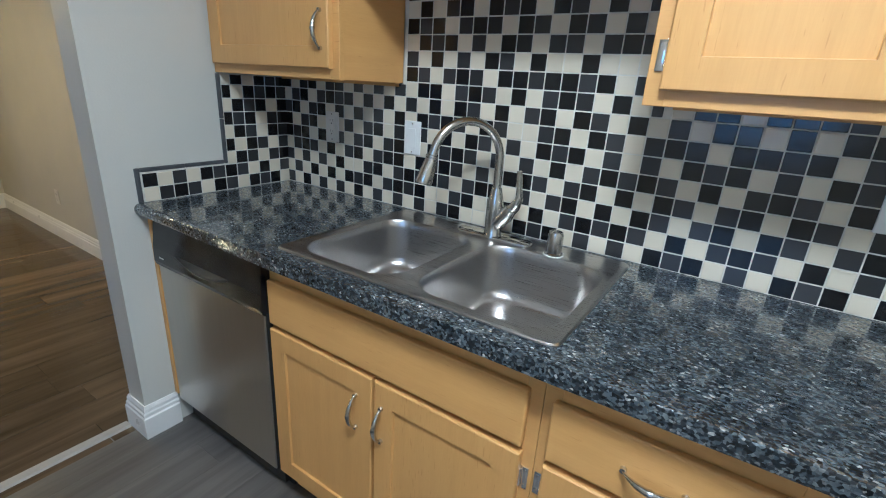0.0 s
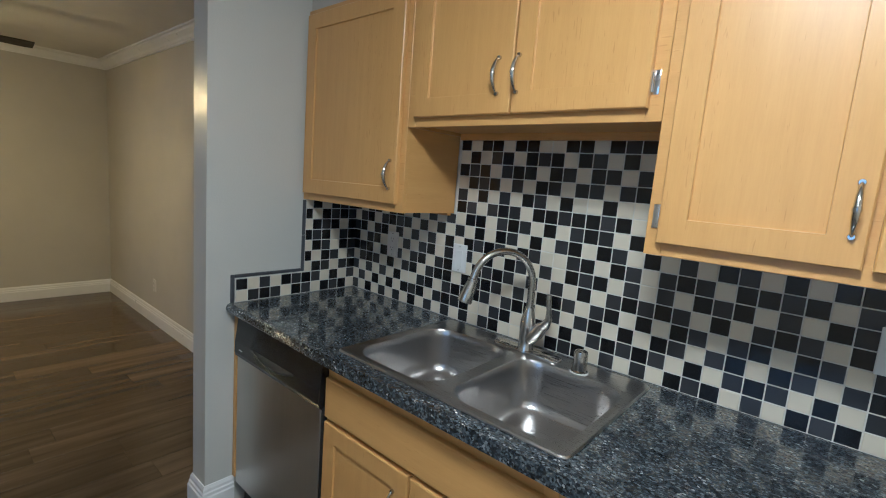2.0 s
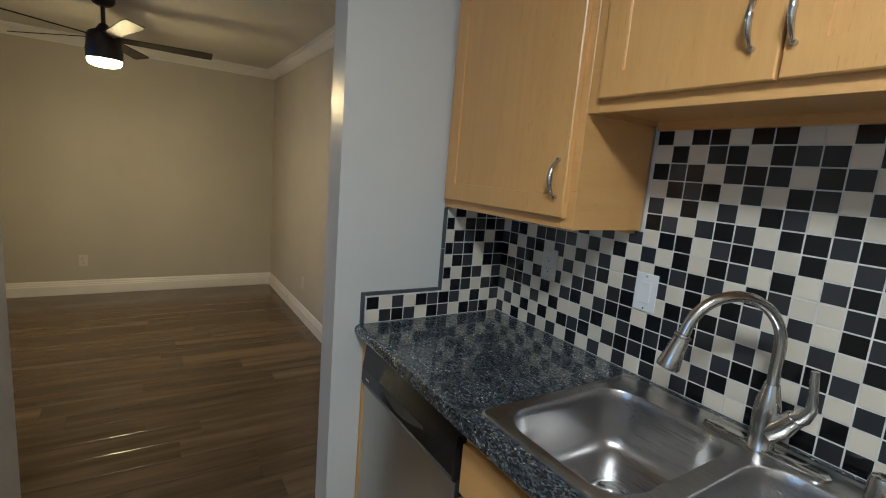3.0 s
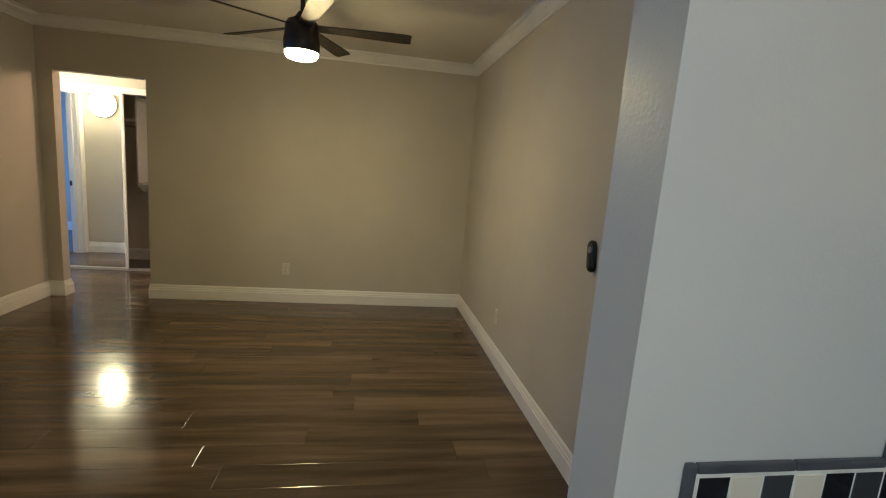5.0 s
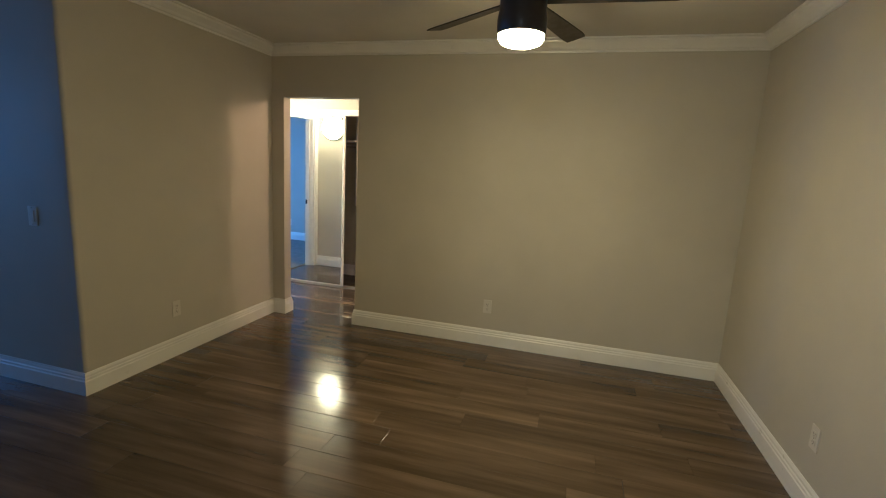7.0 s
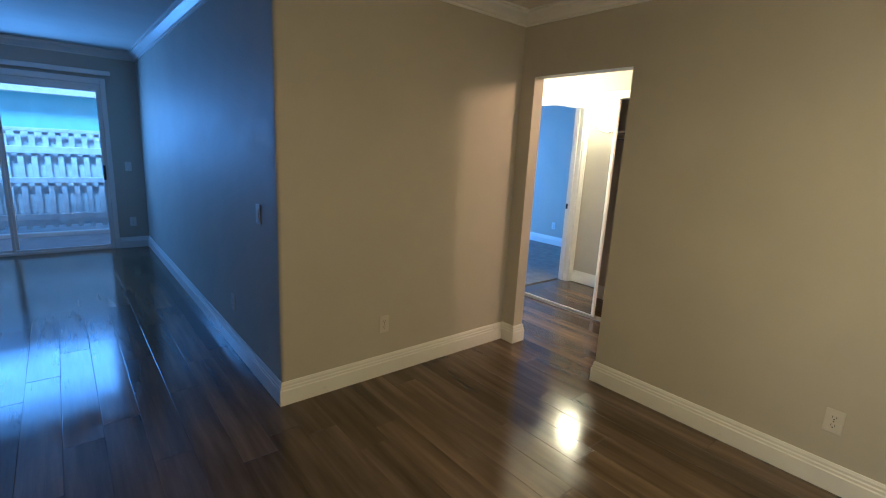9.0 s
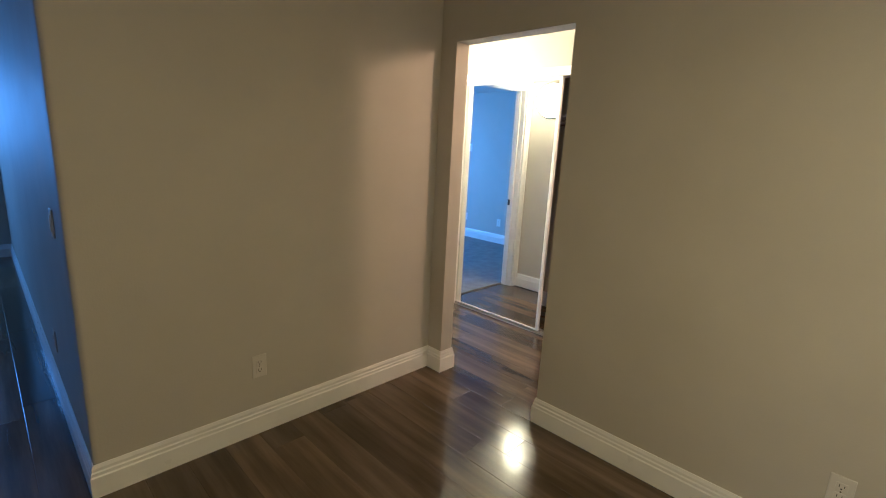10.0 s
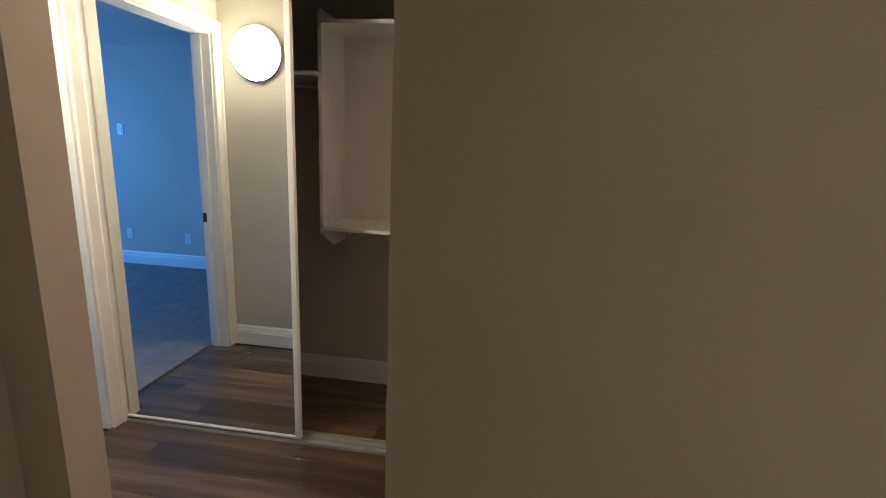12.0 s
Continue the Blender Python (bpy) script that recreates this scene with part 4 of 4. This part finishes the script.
# sliding patio door
sl = tagged(new("door_2"), "white-framed sliding glass patio door with a dark pull", "sliding door", kind="structure")
sl.location = (SX0, YS, 0)
bm = bmesh.new()
casing_bar(bm, SX0 - 0.054, SX0 - 0.002, YS, YS + 0.018, 0, SZ + 0.07)
casing_bar(bm, SX1 + 0.002, SX1 + 0.054, YS, YS + 0.018, 0, SZ + 0.07)
casing_bar(bm, SX0 - 0.002, SX1 + 0.002, YS, YS + 0.018, SZ + 0.002, SZ + 0.07)
part("casing", bm, TRIM, sl)
part("track_frame", boxes((SX0, SX0 + 0.012, YS - 0.115, YS - 0.002, 0, SZ), (SX1 - 0.012, SX1, YS - 0.115, YS - 0.002, 0, SZ), (SX0 + 0.012, SX1 - 0.012, YS - 0.115, YS - 0.002, SZ - 0.03, SZ), (SX0 + 0.012, SX1 - 0.012, YS - 0.115, YS - 0.002, 0, 0.03)), TRIM, sl)
mid = (SX0 + SX1) / 2
for a, b, y in ((SX0 + 0.013, mid + 0.03, YS - 0.045), (mid - 0.03, SX1 - 0.013, YS - 0.085)):
    fr = part("sash", boxes((a, a + 0.032, y, y + 0.03, 0.032, SZ - 0.032), (b - 0.032, b, y, y + 0.03, 0.032, SZ - 0.032), (a + 0.032, b - 0.032, y, y + 0.03, SZ - 0.088, SZ - 0.032), (a + 0.032, b - 0.032, y, y + 0.03, 0.032, 0.058), bev=0.002, seg=1), TRIM, sl)
    pane = part("pane", boxes((a + 0.030, b - 0.030, y + 0.012, y + 0.018, 0.056, SZ - 0.086)), GLASS, fr, "clear glass")
    pane.visible_shadow = False
    if y > YS - 0.06:
        hb = boxes((a + 0.008, a + 0.034, y + 0.03, y + 0.038, 0.88, 1.06), bev=0.003)
        tube(hb, [(a + 0.020, y + 0.036, 0.90), (a + 0.020, y + 0.062, 0.915), (a + 0.020, y + 0.062, 1.025), (a + 0.020, y + 0.036, 1.04)], 0.007, 10)
        part("pull", hb, BLACKMATT, fr, "black pull handle")
part("head_rail", boxes((SX0 - 0.11, SX1 + 0.11, YS + 0.0185, YS + 0.055, 2.125, 2.178), bev=0.004), TRIM, sl, "white blind head rail")

# patio fence and neighbour
fence = thing("patio_fence", (-0.5, -10.4, -0.12), "weathered pale slatted wooden patio fence", "fence")
for z0, z1 in ((0.16, 0.25), (0.70, 0.78), (1.12, 1.22), (1.425, 1.475)):
    part("rail", boxes((-4.0, 3.5, -10.404, -10.364, z0, z1), bev=0.004, seg=1), FENCE, fence)
for i in range(5):
    x = -3.9 + i * 1.8
    part("post", boxes((x - 0.045, x + 0.045, -10.50, -10.421, -0.118, 1.42), bev=0.005, seg=1), FENCE, fence)
for i in range(52):
    x = -4.06 + i * 0.148
    part("slat", boxes((x, x + 0.066, -10.42, -10.405, 0.03 + random.uniform(-0.012, 0.012), 1.42), bev=0.002, seg=1), FENCE, fence)
    part("slat", boxes((x + 0.050, x + 0.164, -10.525, -10.505, 0.06, 1.44), bev=0.002, seg=1), FENCE, fence)
# added white bar: its colour imitates sunlit ground showing under the fence
solid("patio_curb", boxes((-4.0, 4.0, -10.30, -10.20, -0.0595, 0.0), bev=0.006), TRIM, "low white bar standing in for the sunlit ground strip under the fence", "curb", kind="structure")
nb = thing("neighbour_building", (0, -15.5, -0.12), "plain pale teal stucco neighbouring building with an overhanging roof", "building")
part("wall", boxes((-14, 14, -20, -15.5, -0.12, 2.22)), STUCCO, nb)
part("roof", boxes((-14.5, 14.5, -20.5, -15.1, 2.22, 2.40)), plain("pale_roof_fascia", (0.6, 0.6, 0.58), 0.7), nb)

# ---- hall and closet ----
bd = tagged(new("door_frame_1"), "white painted door casing and jamb round the open bedroom doorway", "door frame", kind="structure")
bd.location = (BX0, YE, 0)
bm = bmesh.new()
for x0, x1 in ((BX0 - 0.068, BX0 + 0.004), (BX1 - 0.004, BX1 + 0.0705)):
    casing_bar(bm, x0, x1, YE + 0.0005, YE + 0.018, 0, BZ + 0.068)
casing_bar(bm, BX0 + 0.004, BX1 - 0.004, YE + 0.0005, YE + 0.018, BZ - 0.004, BZ + 0.068)
casing_bar(bm, BX0 - 0.068, BX0 - 0.045, YE + 0.018, YE + 0.026, 0, BZ + 0.068)
casing_bar(bm, BX1 + 0.045, BX1 + 0.068, YE + 0.018, YE + 0.026, 0, BZ + 0.068)
casing_bar(bm, BX0 - 0.045, BX1 + 0.045, YE + 0.018, YE + 0.026, BZ + 0.045, BZ + 0.068)
part("casing", bm, TRIM, bd)
bm = boxes((BX0, BX0 + 0.014, YE - 0.122, YE - 0.001, 0, BZ - 0.001), (BX1 - 0.014, BX1, YE - 0.122, YE - 0.001, 0, BZ - 0.001), (BX0 + 0.014, BX1 - 0.014, YE - 0.122, YE - 0.001, BZ - 0.015, BZ - 0.001),
           (BX0 + 0.014, BX0 + 0.024, YE - 0.085, YE - 0.055, 0, BZ - 0.015), (BX1 - 0.024, BX1 - 0.014, YE - 0.085, YE - 0.055, 0, BZ - 0.015))
part("jamb", bm, TRIM, bd)
part("strike_plate", boxes((BX1 - 0.0165, BX1 - 0.0142, YE - 0.118, YE - 0.092, 0.86, 0.92)), BLACKMATT, bd, "dark metal strike plate")

cd = tagged(new("closet_doors_1"), "sliding mirrored closet doors in white frames, one end open", "closet door", kind="structure")
cd.location = (XM, YE, 0)
part("head_track", boxes((XM - 0.085, XM + 0.024, YE + 0.001, CY1, 1.958, 2.021), bev=0.003), TRIM, cd)
part("floor_track", boxes((XM - 0.085, XM + 0.014, YE + 0.001, CY1, 0.0, 0.008), (XM - 0.062, XM - 0.058, YE + 0.001, CY1, 0.010, 0.017), (XM - 0.022, XM - 0.018, YE + 0.001, CY1, 0.010, 0.017), (XM + 0.009, XM + 0.013, YE + 0.001, CY1, 0.008, 0.014)), plain("grey_aluminium_track", (0.5, 0.49, 0.46), 0.35, 0.6, 0.1, 20, 0.02), cd, "grey metal floor track")
for y0, y1, x in ((YE + 0.003, -3.725, XM), (YE + 0.03, -3.76, XM - 0.045)):
    leafm = part("sliding_door", boxes((x - 0.018, x + 0.008, y0, y0 + 0.018, 0.02, 1.957), (x - 0.018, x + 0.008, y1 - 0.026, y1, 0.02, 1.957), (x - 0.018, x + 0.006, y0 + 0.018, y1 - 0.026, 0.02, 0.032), (x - 0.018, x + 0.008, y0 + 0.018, y1 - 0.026, 1.935, 1.957), bev=0.003), TRIM, cd)
    part("mirror", boxes((x - 0.010, x, y0 + 0.016, y1 - 0.024, 0.030, 1.937)), MIRROR, leafm, "clear mirror glass")

org = thing("closet_organizer", (-5.7, -3.4, 0.87), "white melamine closet shelf tower hung on the closet wall", "closet organizer")
cy, cxf = -3.735, -5.50
bm = bmesh.new()
pr = [(-5.81, 0.87), (-5.65, 0.87), (cxf, 0.955), (cxf, 1.99), (-5.81, 1.99)]
a = [bm.verts.new((x, cy - 0.018, z)) for x, z in pr]
b = [bm.verts.new((x, cy, z)) for x, z in pr]
for i in range(5):
    bm.faces.new((a[i], a[(i + 1) % 5], b[(i + 1) % 5], b[i]))
bm.faces.new(a[::-1]), bm.faces.new(b)
part("side_panel", bm, SHELFW, org)
bm = bmesh.new()
a = [bm.verts.new((x, -3.10, z)) for x, z in pr]
b = [bm.verts.new((x, -3.082, z)) for x, z in pr]
for i in range(5):
    bm.faces.new((a[i], a[(i + 1) % 5], b[(i + 1) % 5], b[i]))
bm.faces.new(a[::-1]), bm.faces.new(b)
part("side_panel", bm, SHELFW, org)
for z in (0.972, 1.93):
    part("shelf", boxes((-5.81, cxf + 0.004, cy, -3.10, z, z + 0.018)), SHELFW, org)
part("back_panel", boxes((-5.809, -5.80, cy, -3.10, 0.99, 1.93)), SHELFW, org)
sh = thing("closet_shelf", (-5.6, -4.2, 1.70), "white closet shelf with a hanging rod beneath", "shelf")
part("shelf_board", boxes((-5.81, -5.46, YE + 0.002, cy - 0.019, 1.70, 1.718)), SHELFW, sh)
part("rod", cyl(bmesh.new(), pose(-5.52, YE + 0.002, 1.64, -90), 0.016, 0.016, cy - 0.019 - YE - 0.004, 16), CHROME, sh, "chrome hanging rod", True)

hl = thing("hall_wall_lamp", (XH, -4.405, 1.905), "lit round frosted glass wall lamp with a thin metal rim", "wall lamp")
mm = pose(XH, -4.405, 1.905, 0, -90, 0)
part("base_plate", lathe(bmesh.new(), mm, [(0.15, 0.0), (0.165, 0.004), (0.168, 0.016), (0.162, 0.02)], 40), CHROME, hl, "thin bright metal rim", True)
part("glass_shade", lathe(bmesh.new(), mm, [(0.158, 0.018), (0.150, 0.045), (0.125, 0.068), (0.085, 0.084), (0.04, 0.092), (0.012, 0.094)], 40), LAMP_HALL, hl, "glowing frosted glass shade", True)

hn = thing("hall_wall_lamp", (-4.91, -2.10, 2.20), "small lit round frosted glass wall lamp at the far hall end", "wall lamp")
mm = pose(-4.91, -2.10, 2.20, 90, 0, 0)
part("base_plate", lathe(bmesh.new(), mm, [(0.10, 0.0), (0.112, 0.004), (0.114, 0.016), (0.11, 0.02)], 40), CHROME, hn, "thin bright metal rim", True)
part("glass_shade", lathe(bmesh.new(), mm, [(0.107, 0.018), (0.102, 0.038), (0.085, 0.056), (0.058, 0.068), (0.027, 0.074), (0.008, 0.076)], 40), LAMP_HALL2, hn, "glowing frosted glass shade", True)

# ---- pieces: tiles and planks ----
PT = 0.0499
tile_meshes = {}


def tile_box(bm, w, h, t=0.006, b=0.0012):
    x, z = w / 2, h / 2
    back = [bm.verts.new(v) for v in ((-x, 0, -z), (x, 0, -z), (x, 0, z), (-x, 0, z))]
    midv = [bm.verts.new(v) for v in ((-x, -t + b, -z), (x, -t + b, -z), (x, -t + b, z), (-x, -t + b, z))]
    fr = [bm.verts.new(v) for v in ((-x + b, -t, -z + b), (x - b, -t, -z + b), (x - b, -t, z - b), (-x + b, -t, z - b))]
    for p, q in ((back, midv), (midv, fr)):
        for i in range(4):
            bm.faces.new((p[i], p[(i + 1) % 4], q[(i + 1) % 4], q[i]))
    bm.faces.new(fr)


def tile_mesh(kind, w, h):
    key = (kind, round(w, 4), round(h, 4))
    if key not in tile_meshes:
        bm = bmesh.new()
        tile_box(bm, w, h)
        tile_meshes[key] = mesh_of("tile", bm, {"C": TILE_C, "B": TILE_B, "G": TILE_G}[kind])
    return tile_meshes[key]


# rows from the counter up; columns from x = 1.104
ROWS = ("BGBCGCGCBGBCGCBGBCBGB", "CBCGBGBGCBCGBGCBCGCBC", "GCGBCBCBGCGBCBGCGBGCG", "BGCGBCBCBGCGBCBGCGBGC",
        "GCBCGBGBGCBCGBGCBGGCB", "CBGBCGCGCBGBCGCBGCCBG", "CGBCBGCGBGCBBGBCGCGCB", "GBCBGCBCGCBGCBCBBGBGC")
UPPER = ("CBBCGBGCBCGBGCB", "BGCGBGCBBGBBGBC", "GCBCGCBGCBCCBCC", "CBGBCGCBGCGGCGB", "BGBCGBGCBGCBGCG", "CBCGBCBGBCBGCBC", "BCBBCBBCCBBCBGB")
trng = random.Random(4)
grid = {}
for c in range(-23, 36):
    for r in range(16):
        if r < 8 and 0 <= c < 21:
            k = ROWS[r][c]
        elif 8 <= r < 15 and -9 <= c <= 5:
            k = UPPER[r - 8][c + 9]
        else:
            near = (grid.get((c - 1, r)), grid.get((c, r - 1)))
            if "C" in near:
                k = trng.choice("BGBGBGC" if near[0] != near[1] else "BBGG")
            else:
                k = trng.choice("CCCCCBG")
            if k != "C" and k in near:
                k = "BG"["GB".index(k)]
        grid[c, r] = k

splash = solid("backsplash", boxes((0.0084, 2.749, -0.0083, -0.0005, CZ + 0.001, 1.336), (0.639, 1.479, -0.0083, -0.0005, 1.336, 1.651)), GROUT, "cream, charcoal and black mosaic tile backsplash with pale grout", "backsplash", kind="structure")
side = solid("backsplash_side", boxes((0.0005, 0.0083, -0.305, -0.0005, CZ + 0.001, 1.345), (0.0005, 0.0083, -0.612, -0.305, CZ + 0.001, CZ + 0.104)), GROUT, "cream, charcoal and black mosaic tiles on the partition, edged in slate trim", "backsplash", kind="structure")
far_tiles = {k: bmesh.new() for k in "CBG"}
for (c, r), k in grid.items():
    xa, xb = 1.0985 + c * PT, 1.0985 + (c + 1) * PT
    za, zb = CZ + 0.0015 + r * 0.0489, CZ + 0.0015 + (r + 1) * 0.0489
    ztop = 1.645 if (0.641 < (xa + xb) / 2 < 1.477) else (1.348 if xa < 0.7 else 1.339)
    xa, xb, zb = max(xa, 0.006), min(xb, 2.748), min(zb, ztop)
    if ztop > 1.5 and zb > 1.335:
        xa, xb = max(xa, 0.640), min(xb, 1.478)
    g = 0.0017
    if xb - xa < 0.008 or zb - za < 0.008:
        continue
    w, h = xb - xa - 2 * g, zb - za - 2 * g
    at = ((xa + xb) / 2, -0.0035, (za + zb) / 2)
    if 0.50 < at[0] < 1.68 and r < 15:
        ob = new("tile", tile_mesh(k, w, h))
        ob.location = at
        ob.parent = splash
        ob.rotation_euler = (radians(trng.uniform(-0.35, 0.35)), 0, radians(trng.uniform(-0.35, 0.35)))
    else:
        tb = bmesh.new()
        tile_box(tb, w, h)
        tb.transform(pose(*at, trng.uniform(-0.35, 0.35), 0, trng.uniform(-0.35, 0.35)))
        me = bpy.data.meshes.new("t")
        tb.to_mesh(me)
        tb.free()
        far_tiles[k].from_mesh(me)
        bpy.data.meshes.remove(me)
for k, nm in (("C", "cream"), ("B", "black"), ("G", "charcoal")):
    tagged(part("tiles", far_tiles[k], {"C": TILE_C, "B": TILE_B, "G": TILE_G}[k], splash, nm + " mosaic tiles"), kind="stuff")

# partition side: 12 columns from the front edge back, two rows low, eight rows at the back
STUB = ("CGBGCBGCBGBC", "BCGCBGBGCBCG", "......CBGCGB", "......BCBGCG", "......CBGCBG", "......BGBCGB", "......CBGBCB", "......BCBGBG", "......CBCBGB")
for r, row in enumerate(STUB):
    for c, k in enumerate(row):
        if k == ".":
            continue
        ya, yb = -0.608 + c * 0.0502, -0.608 + (c + 1) * 0.0502
        za, zb = CZ + 0.0015 + r * 0.0489, min(CZ + 0.0015 + (r + 1) * 0.0489, 1.344)
        if r > 1 and c == 6:
            ya = max(ya, -0.293)
        ob = new("tile", tile_mesh(k, yb - ya - 0.0034, zb - za - 0.0034))
        ob.location = (0.0035, (ya + yb) / 2, (za + zb) / 2)
        ob.rotation_euler = (0, 0, radians(90))
        ob.parent = side
SLATE = plain("slate_edge_trim", (0.07, 0.073, 0.078), 0.35, 0, 0.2, 20, 0.05)
for b in ((0.0005, 0.011, -0.628, -0.613, CZ + 0.001, CZ + 0.118), (0.0005, 0.011, -0.612, -0.46, CZ + 0.104, CZ + 0.118),
          (0.0005, 0.011, -0.459, -0.309, CZ + 0.104, CZ + 0.118), (0.0005, 0.011, -0.308, -0.294, CZ + 0.104, CZ + 0.27), (0.0005, 0.011, -0.308, -0.294, CZ + 0.271, 1.344)):
    part("edge_trim", boxes(b, bev=0.003), SLATE, side, "slate grey edging")

floor = solid("floor", boxes((-5.81, 1.0, YS, YR, -0.012, -0.0105)), SEAM, "dark brown glossy laminate plank floor", "floor", kind="structure")
kfloor = solid("floor_kitchen", boxes((-0.105, 2.75, -2.5, -0.001, -0.0104, -0.0095)), SEAM, "grey wood-look vinyl plank kitchen floor", "floor", kind="structure")
PW, PL = 0.161, 1.22


def plank_mesh(name, mat, w, l):
    bm = bmesh.new()
    x, y, b, t = w / 2 - 0.0004, l / 2 - 0.0004, 0.0022, 0.0095
    lo = [bm.verts.new(v) for v in ((-x, -y, -t), (x, -y, -t), (x, y, -t), (-x, y, -t))]
    md = [bm.verts.new(v) for v in ((-x, -y, -b * 0.22), (x, -y, -b * 0.22), (x, y, -b * 0.22), (-x, y, -b * 0.22))]
    hi = [bm.verts.new(v) for v in ((-x + b, -y + b, 0), (x - b, -y + b, 0), (x - b, y - b, 0), (-x + b, y - b, 0))]
    for p, q in ((lo, md), (md, hi)):
        for i in range(4):
            bm.faces.new((p[i], p[(i + 1) % 4], q[(i + 1) % 4], q[i]))
    bm.faces.new(hi)
    return mesh_of(name, bm, mat)


prng = random.Random(11)


def lay(parent, mat, x0, x1, spans, phase, pw):
    full = {}
    i0 = math.floor((x0 - phase) / pw)
    i = i0
    while phase + i * pw < x1 - 0.01:
        xa, xb = max(x0, phase + i * pw), min(x1, phase + (i + 1) * pw)
        if xb - xa > 0.012:
            for ya, yb in spans((xa + xb) / 2):
                y = ya - prng.uniform(0.05, PL)
                while y < yb:
                    a, b = max(y, ya), min(y + PL, yb)
                    if b - a > 0.02:
                        key = (round(xb - xa, 3), round(b - a, 2))
                        if key not in full:
                            full[key] = plank_mesh("plank", mat, xb - xa, b - a)
                        ob = new("plank", full[key])
                        ob.location = ((xa + xb) / 2, (a + b) / 2, 0)
                        ob.rotation_euler = (radians(prng.uniform(-0.03, 0.03)), radians(prng.uniform(-0.12, 0.12)), 0)
                        ob.parent = parent
                    y += PL
        i += 1


def living_spans(x):
    if x > -0.115:
        return [(YS, -2.62)]
    if x > XB:
        return [(YS, YR)]
    if x > XF:
        return [(YL, YR)]
    if x > XH:
        return [(OY0, OY1)]
    return [(YE - 0.122 if BX0 < x < BX1 else YE, -2.1)] if x > XM - 0.09 else [(YE, CY1)]


lay(floor, LAMINATE, -5.81, 1.0, living_spans, -2.968, PW)
lay(kfloor, VINYL, -0.118, 2.75, lambda x: [(-1.58, -0.5)] if x < 0.5 else [(-2.5, -0.5)], -0.118, 0.15)
